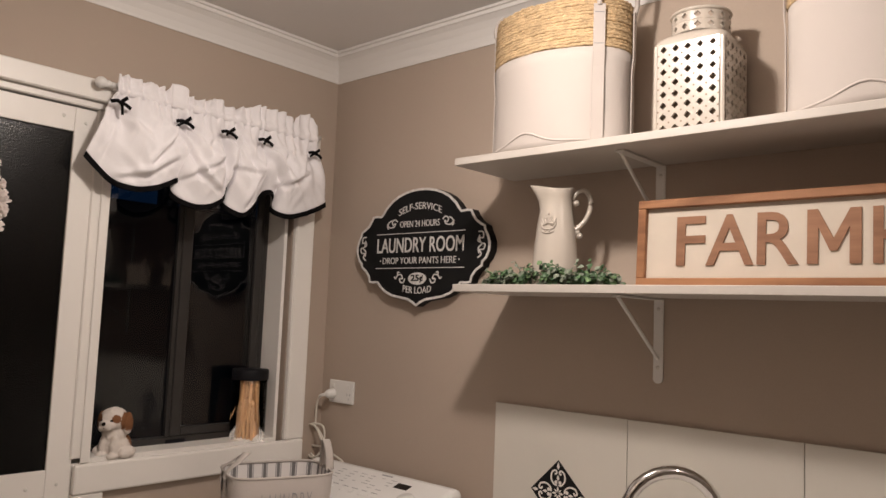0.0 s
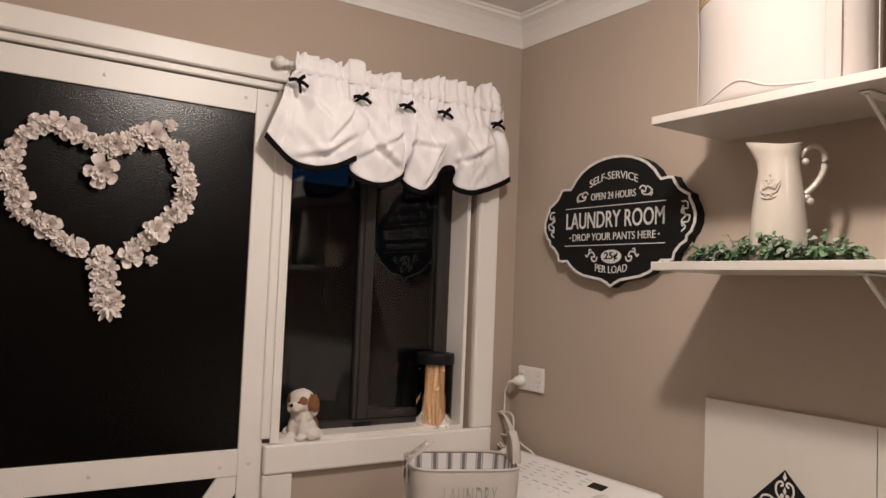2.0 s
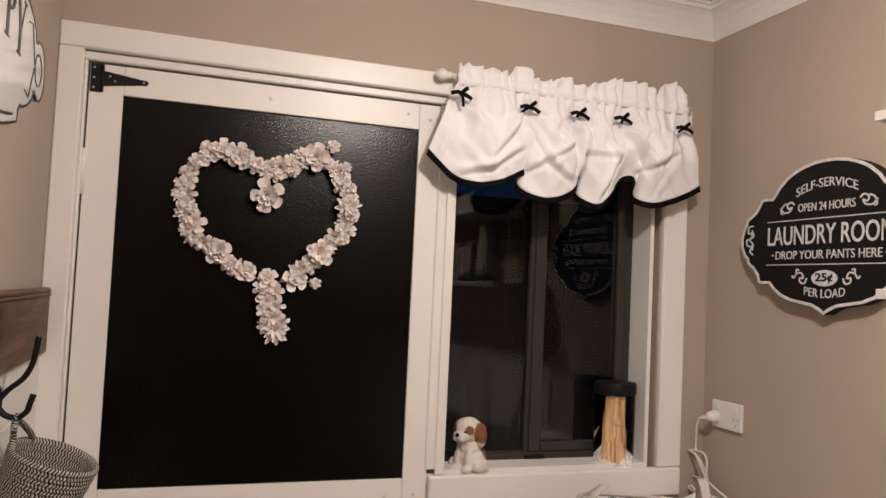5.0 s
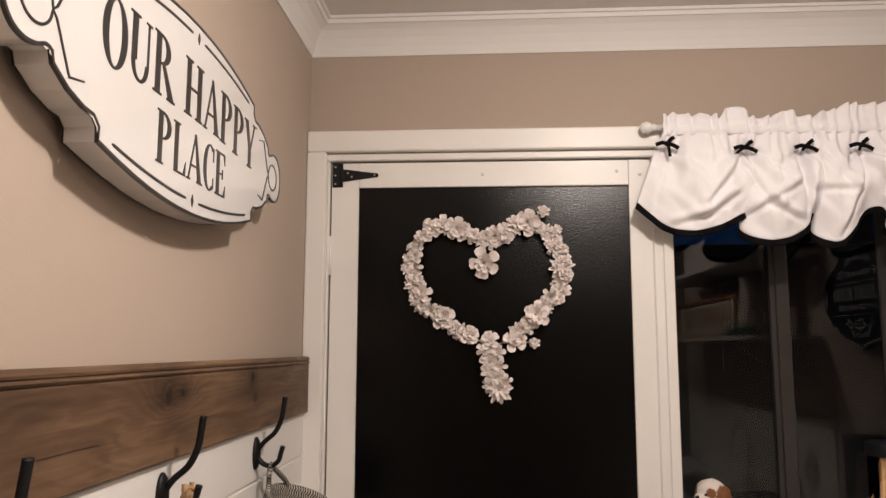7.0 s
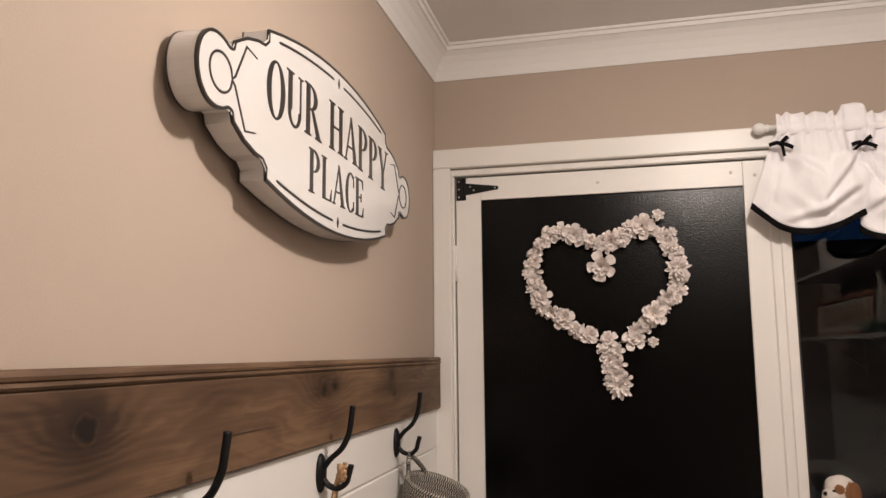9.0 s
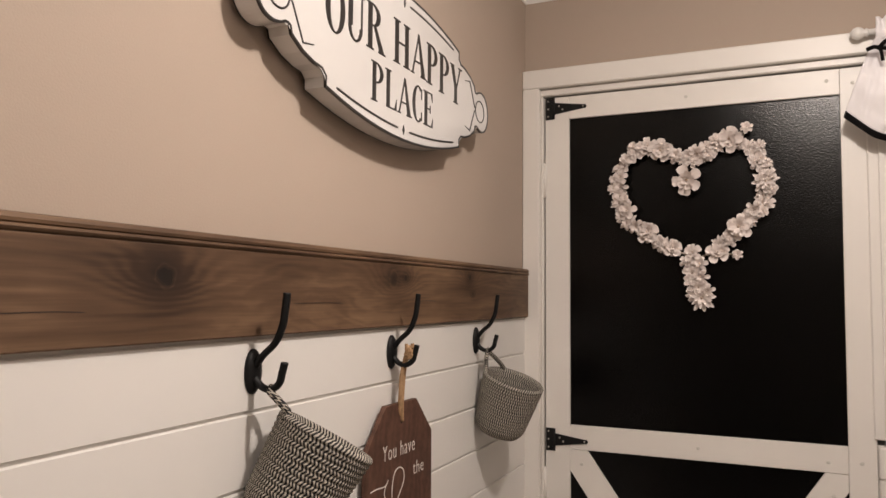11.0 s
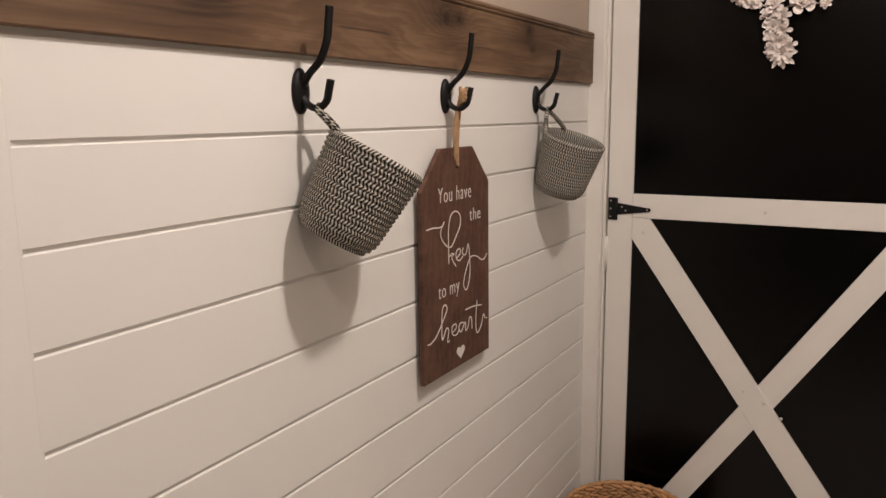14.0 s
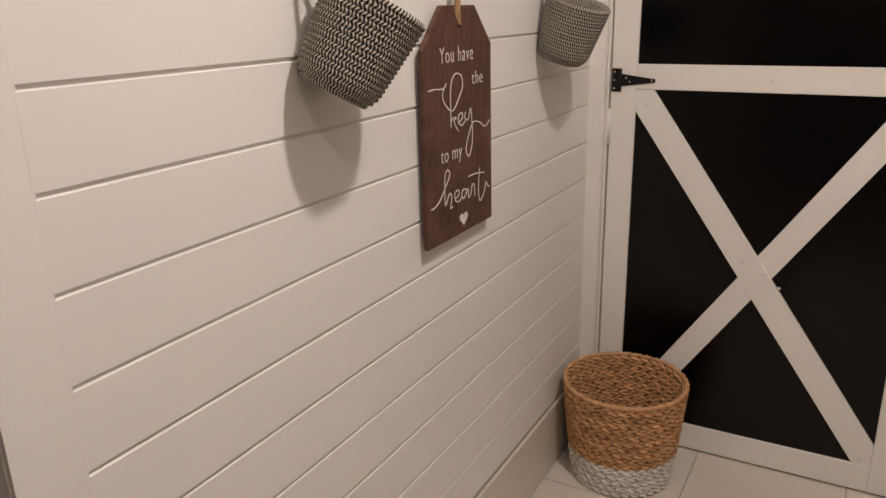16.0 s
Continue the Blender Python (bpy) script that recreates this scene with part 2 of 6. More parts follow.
LETTERWOOD = wood("brown_letter_wood", (0.16, 0.075, 0.042), (0.30, 0.155, 0.090), 0, rough=0.65)
SIGNWHITE = mat("distressed_white_board", (0.54, 0.475, 0.40), 0.7, var=0.06, scale=14, bump=0.1, bscale=90)
ENAMEL = mat("white_enamel", (0.68, 0.665, 0.65), 0.20, var=0.02, scale=4, coat=0.3)
ENAMELBLACK = mat("black_enamel_line", (0.02, 0.018, 0.018), 0.3)
SIGNBLACK = mat("matt_black_sign", (0.006, 0.006, 0.0065), 0.6, spec=0.2, var=0.25, scale=20, bump=0.1, bscale=160)
SIGNGREY = mat("worn_silver_white_paint", (0.64, 0.62, 0.60), 0.6, var=0.22, scale=60, fine=0.12, bscale=220)
PRINT = mat("white_print", (0.74, 0.70, 0.66), 0.7, var=0.08, scale=60)
ROPE = mat("jute_string", (0.40, 0.255, 0.145), 0.9, spec=0.1, var=0.25, scale=120, bump=0.5, bscale=400)
CORDGREY = braid_mat("black_cream_cord", 0.0042, 62)
BRAID = braid_mat("black_cream_herringbone", 0.0118, 78)
HYACINTH = mat("natural_water_hyacinth", (0.520, 0.290, 0.143), 0.75, spec=0.2, var=0.22, scale=38, bump=0.35, bscale=240, fine=0.12, island=0.22)
HYWHITE = mat("white_painted_hyacinth", (0.72, 0.69, 0.65), 0.75, spec=0.2, var=0.08, scale=40, bump=0.35, bscale=240, island=0.10)
# shade between the basket's strands, put into the core's dark brown
CORE = mat("basket_gap_shade", (0.10, 0.046, 0.020), 0.85, spec=0.1, var=0.25, scale=40, bump=0.3, bscale=240)
# brown that paints the shade inside the lantern jar's holes
HOLE_SHADE = mat("pierced_hole_shade", (0.26, 0.205, 0.16), 0.9, spec=0.1)
CANVAS = mat("white_canvas", (0.50, 0.455, 0.425), 0.85, spec=0.15, var=0.03, scale=5, bump=0.2, bscale=700)
STRAW = mat("twisted_straw", (0.50, 0.365, 0.215), 0.8, spec=0.2, var=0.22, scale=55, bump=0.4, bscale=260, fine=0.15)
CERAMIC = mat("cream_glazed_ceramic", (0.48, 0.43, 0.375), 0.26, var=0.04, scale=9, coat=0.25, bump=0.05, bscale=70)
LEAFS = [mat("green_leaf_" + n, c, 0.5, spec=0.3, var=0.2, scale=40, rand=0.25) for n, c in
         (("deep", (0.040, 0.080, 0.040)), ("mid", (0.068, 0.125, 0.060)), ("dusty", (0.18, 0.21, 0.16)), ("fresh", (0.105, 0.175, 0.080)))]
STEM = mat("green_stem", (0.06, 0.12, 0.04), 0.6)
FABRIC = mat("white_cotton", (0.88, 0.855, 0.875), 0.9, spec=0.1, var=0.03, scale=9, bump=0.15, bscale=700, fine=0.02)
HEM = mat("black_satin_trim", (0.004, 0.0035, 0.004), 0.8, spec=0.1, var=0.2, scale=40, bump=0.2, bscale=500)
PETAL = mat("cream_white_petal", (0.80, 0.725, 0.69), 0.7, spec=0.2, var=0.08, scale=40, rand=0.07)
PETALCORE = mat("dull_petal_centre", (0.46, 0.38, 0.31), 0.8, var=0.2, scale=120)
ALU = mat("dark_bronze_aluminium", (0.035, 0.032, 0.03), 0.4, metal=0.2, var=0.1, scale=10)
GLASS = plain("window_glass", (1, 1, 1), 0.0, trans=1.0, ior=1.38)
CLEAR = plain("clear_acrylic", (0.98, 0.975, 0.97), 0.01, trans=1.0, ior=1.2)
PEG = mat("raw_birch_peg", (0.52, 0.30, 0.145), 0.7, var=0.15, scale=40, rand=0.18)
LID = mat("dark_plastic_lid", (0.006, 0.006, 0.008), 0.5, spec=0.2)
PLASTIC = mat("white_plastic", (0.78, 0.765, 0.74), 0.35, var=0.02, scale=10)
CORD = mat("off_white_cord", (0.68, 0.64, 0.57), 0.5, var=0.05, scale=40)
APPLIANCE = mat("white_appliance_enamel", (0.80, 0.79, 0.775), 0.25, var=0.015, scale=5)
PRINTGREY = mat("grey_print", (0.26, 0.26, 0.27), 0.6)
DISPLAY = plain("black_display", (0.004, 0.004, 0.004), 0.12)
TILE = mat("pale_glazed_tile", (0.64, 0.61, 0.55), 0.22, var=0.02, scale=4, rand=0.015)
GROUT = mat("grey_grout", (0.28, 0.25, 0.21), 0.9, var=0.1, scale=60)
FLOORTILE = mat("cream_floor_tile", (0.66, 0.60, 0.53), 0.3, var=0.04, scale=6, rand=0.02)
CHROME = mat("chrome", (0.80, 0.80, 0.80), 0.07, metal=1.0, var=0.02)
STEEL = mat("brushed_nickel", (0.50, 0.48, 0.45), 0.3, metal=1.0, var=0.05)
BENCH = mat("white_laminate", (0.54, 0.50, 0.46), 0.4, var=0.02, scale=6)
# near-black base that stands in for the night's darkness outside
NIGHT = mat("night_dark", (0.005, 0.005, 0.006), 0.9, var=0.2, scale=4)
# dimness put into the colour of unseen walls that the black door mirrors
HALL = mat("dimmed_unseen_wall", (0.17, 0.14, 0.115), 0.8, var=0.03, scale=2)


def stripe_mat():
    m = bpy.data.materials.new("ticking_stripe_lining")
    m.use_nodes = True
    nt = m.node_tree
    p = nt.nodes["Principled BSDF"]
    p.inputs["Roughness"].default_value = 0.9
    uv = nt.nodes.new("ShaderNodeTexCoord")
    sep = nt.nodes.new("ShaderNodeSeparateXYZ")
    nt.links.new(uv.outputs["UV"], sep.inputs[0])
    f = math_node(nt, "FRACT", math_node(nt, "MULTIPLY", sep.outputs["X"], 22.0))
    ramp = nt.nodes.new("ShaderNodeValToRGB")
    ramp.color_ramp.interpolation = "CONSTANT"
    e = ramp.color_ramp.elements
    e[0].position, e[0].color = 0.0, (0.74, 0.71, 0.69, 1)
    e[1].position, e[1].color = 0.5, (0.30, 0.28, 0.29, 1)
    for pos, c in ((0.56, 0.66), (0.60, 0.17), (0.82, 0.66), (0.86, 0.30), (0.92, 0.74)):
        k = e.new(pos)
        k.color = (c, c * 0.96, c * 0.95, 1)
    nt.links.new(f, ramp.inputs["Fac"])
    nt.links.new(ramp.outputs["Color"], p.inputs["Base Color"])
    return m


LINING = stripe_mat()

# ---- building helpers ----
def thing(name, label, category, group="", kind="", at=(0, 0, 0), m=None):
    ob = new(name)
    ob.empty_display_size = 0.05
    ob.matrix_world = m if m is not None else pose(*at)
    return tagged(ob, label, category, group, kind)


def mesh_of(bm, material, smooth=False, name="m"):
    bmesh.ops.recalc_face_normals(bm, faces=bm.faces)
    me = bpy.data.meshes.new(name)
    bm.to_mesh(me)
    bm.free()
    for mm in (material if isinstance(material, (list, tuple)) else [material]):
        me.materials.append(mm)
    if smooth:
        me.polygons.foreach_set("use_smooth", [True] * len(me.polygons))
    return me


def part(name, bm, material, parent=None, label="", smooth=False, m=None, kind=""):
    """One mesh object under a thing or under a part; bm in the parent's space, or a mesh to share."""
    me = bm if isinstance(bm, bpy.types.Mesh) else mesh_of(bm, material, smooth, name)
    ob = new(name, me)
    ob.parent = parent
    if m is not None:
        ob.matrix_basis = m
    return tagged(ob, label, kind=kind)


def structure(name, bm, material, label, category, smooth=False):
    ob = new(name, mesh_of(bm, material, smooth, name))
    return tagged(ob, label, category, kind="structure")


def box(bm, x0, x1, y0, y1, z0, z1, bevel=0.0, seg=1, mi=0):
    r = bmesh.ops.create_cube(bm, size=1.0)
    for v in r["verts"]:
        v.co = Vector(((x0 + x1) / 2 + v.co.x * (x1 - x0), (y0 + y1) / 2 + v.co.y * (y1 - y0), (z0 + z1) / 2 + v.co.z * (z1 - z0)))
    if bevel:
        es = list({e for v in r["verts"] for e in v.link_edges})
        bmesh.ops.bevel(bm, geom=es, offset=bevel, segments=seg, profile=0.5, affect="EDGES")
    return bm


def bx(*a, **k):
    return box(bmesh.new(), *a, **k)


def prism(bm, outline, depth, m=None, bevel=0.0, mi=0):
    """Extrudes a flat outline (x, y) from z = 0 to depth; m places it."""
    m = m or Matrix()
    vs = [bm.verts.new((x, y, depth)) for x, y in outline]
    f = bm.faces.new(vs)
    back = [bm.verts.new((x, y, 0)) for x, y in outline]
    bm.faces.new(list(reversed(back)))
    n = len(vs)
    for i in range(n):
        bm.faces.new((vs[i], back[i], back[(i + 1) % n], vs[(i + 1) % n])).material_index = mi
    if bevel:
        bmesh.ops.bevel(bm, geom=list(f.edges), offset=bevel, segments=2, profile=0.5, affect="EDGES")
    bmesh.ops.transform(bm, matrix=m, verts=bm.verts)
    return bm


def tube(bm, pts, r, sides=10, closed=False, r_end=None, flat=None):
    """A round (or flattened) tube along points; flat: (half width, half thickness)."""
    pts = [Vector(p) for p in pts]
    n = len(pts)
    rings = []
    up = Vector((0, 0, 1))
    for i, p in enumerate(pts):
        a = pts[(i - 1) % n] if closed or i else pts[0]
        b = pts[(i + 1) % n] if closed or i < n - 1 else pts[-1]
        t = (b - a).normalized()
        u = t.cross(up)
        if u.length < 0.05:
            u = t.cross(Vector((1, 0, 0)))
        u.normalize()
        w = u.cross(t).normalized()
        rr = r if r_end is None else r + (r_end - r) * i / max(1, n - 1)
        ru, rw = flat if flat else (rr, rr)
        rings.append([bm.verts.new(p + u * ru * math.cos(math.tau * k / sides) + w * rw * math.sin(math.tau * k / sides)) for k in range(sides)])
    for i in range(n if closed else n - 1):
        a, b = rings[i], rings[(i + 1) % n]
        for k in range(sides):
            bm.faces.new((a[k], a[(k + 1) % sides], b[(k + 1) % sides], b[k]))
    if not closed:
        bm.faces.new(rings[0])
        bm.faces.new(list(reversed(rings[-1])))
    return bm


def spline(pts, steps=8, closed=False):
    """Catmull-Rom through points of any dimension."""
    P = [np.array(p, float) for p in pts]
    n = len(P)
    out = []
    for i in range(n if closed else n - 1):
        p0 = P[(i - 1) % n] if closed or i else P[0]
        p1, p2 = P[i], P[(i + 1) % n]
        p3 = P[(i + 2) % n] if closed or i < n - 2 else P[-1]
        for k in range(steps):
            t = k / steps
            out.append(tuple(0.5 * (2 * p1 + (p2 - p0) * t + (2 * p0 - 5 * p1 + 4 * p2 - p3) * t * t + (3 * p1 - p0 - 3 * p2 + p3) * t ** 3)))
    if not closed:
        out.append(tuple(P[-1]))
    return out


def lathe(bm, prof, seg=32, cap=True, squash=1.0):
    """Turns a profile of (radius, z) round z."""
    rings = [[bm.verts.new((r * math.cos(math.tau * k / seg), r * squash * math.sin(math.tau * k / seg), z)) for k in range(seg)] for r, z in prof]
    for a, b in zip(rings, rings[1:]):
        for k in range(seg):
            bm.faces.new((a[k], a[(k + 1) % seg], b[(k + 1) % seg], b[k]))
    if cap:
        bm.faces.new(list(reversed(rings[0])))
        bm.faces.new(rings[-1])
    return bm


def ball(bm, c, r, seg=12, m=None):
    rad = r if isinstance(r, (tuple, list)) else (r, r, r)
    mm = Matrix.Translation(c) @ (m or Matrix()) @ Matrix.Diagonal((*rad, 1))
    return bmesh.ops.create_uvsphere(bm, u_segments=seg, v_segments=max(5, seg // 2 + 1), radius=1, matrix=mm)["verts"]


def words(text, width, height, depth=0.002, shear=0.0, space=1.0, bold=0.0):
    """A bmesh of raised lettering, centred, filling width by height."""
    c = bpy.data.curves.new("lettering", "FONT")
    c.body, c.align_x, c.align_y, c.extrude, c.shear, c.space_character, c.offset = text, "CENTER", "CENTER", 0.05, shear, space, bold
    c.resolution_u = 4
    ob = bpy.data.objects.new("lettering", c)
    scene.collection.objects.link(ob)
    me = bpy.data.meshes.new_from_object(ob.evaluated_get(bpy.context.evaluated_depsgraph_get()))
    bpy.data.objects.remove(ob)
    bm = bmesh.new()
    bm.from_mesh(me)
    xs, ys, zs = ([v.co[i] for v in bm.verts] for i in range(3))
    for v in bm.verts:
        v.co = Vector(((v.co.x - (min(xs) + max(xs)) / 2) * width / (max(xs) - min(xs)),
                       (v.co.y - (min(ys) + max(ys)) / 2) * height / (max(ys) - min(ys)),
                       (v.co.z - min(zs)) * depth / (max(zs) - min(zs))))
    return bm


def arch(bm, sag):
    """Bends lettering upwards in the middle (sag > 0) or downwards."""
    w = max(abs(v.co.x) for v in bm.verts) or 1
    for v in bm.verts:
        v.co.y -= sag * (v.co.x / w) ** 2
    return bm


def stroke(pts, half, depth, steps=6):
    """A flat raised line in the plane of a sign."""
    bm = bmesh.new()
    P = [Vector((*p, depth / 2)) for p in spline(pts, steps)]
    rows = []
    for i, p in enumerate(P):
        t = (P[min(i + 1, len(P) - 1)] - P[max(i - 1, 0)]).normalized()
        n = Vector((-t.y, t.x, 0)) * half * (0.45 if i in (0, len(P) - 1) else 1)
        rows.append([bm.verts.new(p + n + Vector((0, 0, depth / 2))), bm.verts.new(p - n + Vector((0, 0, depth / 2))),
                     bm.verts.new(p - n - Vector((0, 0, depth / 2))), bm.verts.new(p + n - Vector((0, 0, depth / 2)))])
    for a, b in zip(rows, rows[1:]):
        for k in range(4):
            bm.faces.new((a[k], a[(k + 1) % 4], b[(k + 1) % 4], b[k]))
    bm.faces.new(rows[0])
    bm.faces.new(rows[-1])
    return bm

# ---- the room's shell ----
T = 0.12
bm = bmesh.new()
for a in ((0.0, W, 2.045, CEIL + 0.1), (1.5145, W, 0, 2.045), (0.9065, 1.5145, 0, 1.0535), (-0.1, 0.0, 0, CEIL + 0.1)):
    box(bm, -T, 0, *a)
structure("wall_west", bm, WALL, "beige painted plaster wall with door and window openings", "wall")
EAST = 2.75
structure("wall_north", bx(-T, EAST + T, W, W + T, 0, CEIL + 0.1), WALL, "beige painted plaster wall behind the shelves", "wall")
DOOR_A, DOOR_B = 1.7165, 2.585
bm = bmesh.new()
box(bm, 0, DOOR_A - 0.012, -0.10, -0.008, 0, CEIL + 0.1)
box(bm, DOOR_A - 0.012, DOOR_B, -0.10, -0.008, 2.06, CEIL + 0.1)
box(bm, DOOR_B, EAST, -0.10, -0.008, 0, CEIL + 0.1)
structure("wall_south", bm, WALL, "beige painted plaster wall above white panelling", "wall")
# unseen walls in a darkened colour, so the door's gloss stays black
structure("wall_east", bx(EAST, EAST + T, -0.1, W, 0, CEIL + 0.1), HALL, "plain unseen wall behind the camera, darkened to dim reflections", "wall")
bm = bmesh.new()
box(bm, 1.2, 3.2, -1.42, -1.3, 0, CEIL + 0.1)
box(bm, 1.08, 1.2, -1.42, -0.1, 0, CEIL + 0.1)
box(bm, 3.2, 3.32, -1.42, -0.1, 0, CEIL + 0.1)
box(bm, EAST + T, 3.2, -0.1, 0.0, 0, CEIL + 0.1)
structure("wall_hall", bm, HALL, "plain unseen hallway walls, darkened to dim reflections", "wall")
bm = bmesh.new()
box(bm, 0, EAST, 0, W, CEIL, CEIL + 0.08)
box(bm, 1.2, 3.2, -1.3, -0.1, CEIL, CEIL + 0.08)
structure("ceiling", bm, CEILING, "flat white painted plasterboard ceiling", "ceiling")

# coved plaster cornice round the room
def cornice_run(bm, a, b, inward, ext0, ext1):
    a, b, n = Vector(a), Vector(b), Vector(inward)
    t = (b - a).normalized()
    prof = [(0.0, -0.090), (0.004, -0.090), (0.006, -0.082), (0.012, -0.066), (0.024, -0.046), (0.040, -0.029), (0.056, -0.019), (0.062, -0.018), (0.064, -0.008), (0.072, -0.007), (0.074, 0.0), (0.0, 0.0)]
    rows = []
    for p, e in ((a, ext0), (b, ext1)):
        rows.append([bm.verts.new(p + n * d * 0.82 + t * d * 0.82 * e + Vector((0, 0, CEIL - 0.001 + h))) for d, h in prof])
    k = len(prof)
    for i in range(k):
        bm.faces.new((rows[0][i], rows[0][(i + 1) % k], rows[1][(i + 1) % k], rows[1][i]))
    bm.faces.new(rows[0])
    bm.faces.new(list(reversed(rows[1])))


bm = bmesh.new()
S = -0.008
cornice_run(bm, (0, S, 0), (0, W, 0), (1, 0, 0), 1, -1)
cornice_run(bm, (0, W, 0), (EAST, W, 0), (0, -1, 0), 1, -1)
cornice_run(bm, (EAST, W, 0), (EAST, S, 0), (-1, 0, 0), 1, -1)
cornice_run(bm, (EAST, S, 0), (0, S, 0), (0, 1, 0), 1, -1)
structure("cornice", bm, CEILING, "white coved plaster cornice", "cornice")

# small round ceiling lights
dl = thing("ceiling_light", "small round white ceiling light, switched on", "ceiling light", "ceiling lights", at=(LAMP_X, LAMP_Y, CEIL))
part("base_ring", lathe(bmesh.new(), [(0.052, -0.0005), (0.070, -0.0005), (0.070, -0.010), (0.062, -0.014), (0.054, -0.014), (0.052, -0.0005)], 40, cap=False), PLASTIC, dl, smooth=True)
dome = part("diffuser", lathe(bmesh.new(), [(0.0008, -0.030), (0.025, -0.028), (0.042, -0.022), (0.051, -0.012), (0.052, -0.004)], 32, cap=False), plain("lit_diffuser", (1, 0.88, 0.75), 0.5, emit=6), dl, smooth=True)
dome.visible_shadow = False
copy_thing(dl, pose(LAMPS[1][0], LAMPS[1][1], CEIL))

# ---- west wall: joinery ----
fr = thing("trim", "white gloss timber architraves round door and window", "architrave", kind="structure")
part("architrave", bx(0.001, 0.030, -0.0075, 0.0425, 0.0, 2.0625, bevel=0.003), WHITE, fr)
part("architrave", bx(0.001, 0.030, -0.0075, 1.589, 2.063, 2.117, bevel=0.003), WHITE, fr)
part("inner_bead", bx(-0.02, 0.012, 0.0426, 0.0492, 0.0, 2.042, bevel=0.002), WHITE, fr)
part("inner_bead", bx(-0.02, 0.012, 0.041, 1.5145, 2.043, 2.062, bevel=0.003), WHITE, fr)
part("mullion", bx(-T, 0.010, 0.858, 0.897, 1.137, 2.042, bevel=0.003), WHITE, fr)
part("mullion_bead", bx(0.0105, 0.016, 0.8809, 0.9055, 1.1255, 2.041, bevel=0.002), WHITE, fr)
part("architrave", bx(0.001, 0.020, 1.5155, 1.589, 1.1245, 2.0625, bevel=0.003), WHITE, fr)
part("inner_bead", bx(0.0205, 0.024, 1.5165, 1.5266, 1.1265, 2.041, bevel=0.0015), WHITE, fr)
part("sill_architrave", bx(0.001, 0.022, 0.8662, 1.589, 1.0475, 1.1235, bevel=0.006, seg=2), WHITE, fr)
part("architrave", bx(-0.02, 0.018, 0.8664, 0.9458, 0.0, 1.0465, bevel=0.003), WHITE, fr)
part("jamb_filler", bx(-T, 0.0005, 0.8655, 0.9060, 0.0, 1.1243), WHITE, fr)
part("sill_board", bx(-T, 0.0005, 0.8975, 1.495, 1.066, 1.134), WHITE, fr)
part("reveal", bx(-T, 0.0005, 1.484, 1.4955, 1.1345, 2.042), WHITE, fr)
part("reveal", bx(-T, 0.0005, 0.8975, 1.4835, 2.030, 2.042), WHITE, fr)

# ---- the barn-style door ----
LY0, LY1 = 0.053, 0.8645
door = thing("door_1", "black panelled door with white battens, closed", "door", kind="structure")
part("panel", bx(-0.040, -0.006, LY0 + 0.002, LY1 - 0.002, 0.008, 2.036), BLACK, door, "semi-gloss black panel")
for nm, a in (("stile", (LY0, 0.1225, 0.006, 2.038)), ("stile", (0.8037, LY1, 0.006, 2.038)), ("top_rail", (0.123, 0.8032, 1.974, 2.038)),
              ("middle_rail", (0.123, 0.8032, 1.050, 1.116)), ("bottom_rail", (0.123, 0.8032, 0.006, 0.082))):
    part(nm, bx(-0.0062, 0.003, *a, bevel=0.0012), WHITE, door)
FACE = Matrix(((0, 0, 1, 0), (1, 0, 0, 0), (0, 1, 0, 0), (0, 0, 0, 1)))  # x -> world y, y -> world z, z -> world x
part("brace", prism(bmesh.new(), [(0.123, 1.049), (0.123, 0.992), (0.7585, 0.083), (0.803, 0.083), (0.803, 0.146), (0.170, 1.049)], 0.0088, Matrix.Translation((-0.006, 0, 0)) @ FACE, 0.001), WHITE, door)
part("brace", prism(bmesh.new(), [(0.803, 1.049), (0.753, 1.049), (0.123, 0.106), (0.123, 0.083), (0.186, 0.083), (0.803, 1.007)], 0.0066, Matrix.Translation((-0.006, 0, 0)) @ FACE, 0.001), WHITE, door)
SCREW_ME = mesh_of(lathe(bmesh.new(), [(0.0045, 0), (0.0045, 0.0008), (0.0036, 0.0016), (0.0005, 0.0019)], 12), SCREW, True, "screw")
for y, z in ((0.44, 2.005), (0.145, 2.012), (0.775, 2.010), (0.832, 2.000), (0.46, 1.082), (0.76, 1.075), (0.832, 1.078), (0.155, 1.012), (0.435, 0.605), (0.53, 0.545), (0.486, 0.578), (0.77, 0.995), (0.55, 0.045), (0.775, 0.10), (0.832, 0.3)):
    part("screw", SCREW_ME, None, door, m=Matrix.Translation((0.0028, y, z)) @ pose(0, 0, 0, 0, 90, 0))


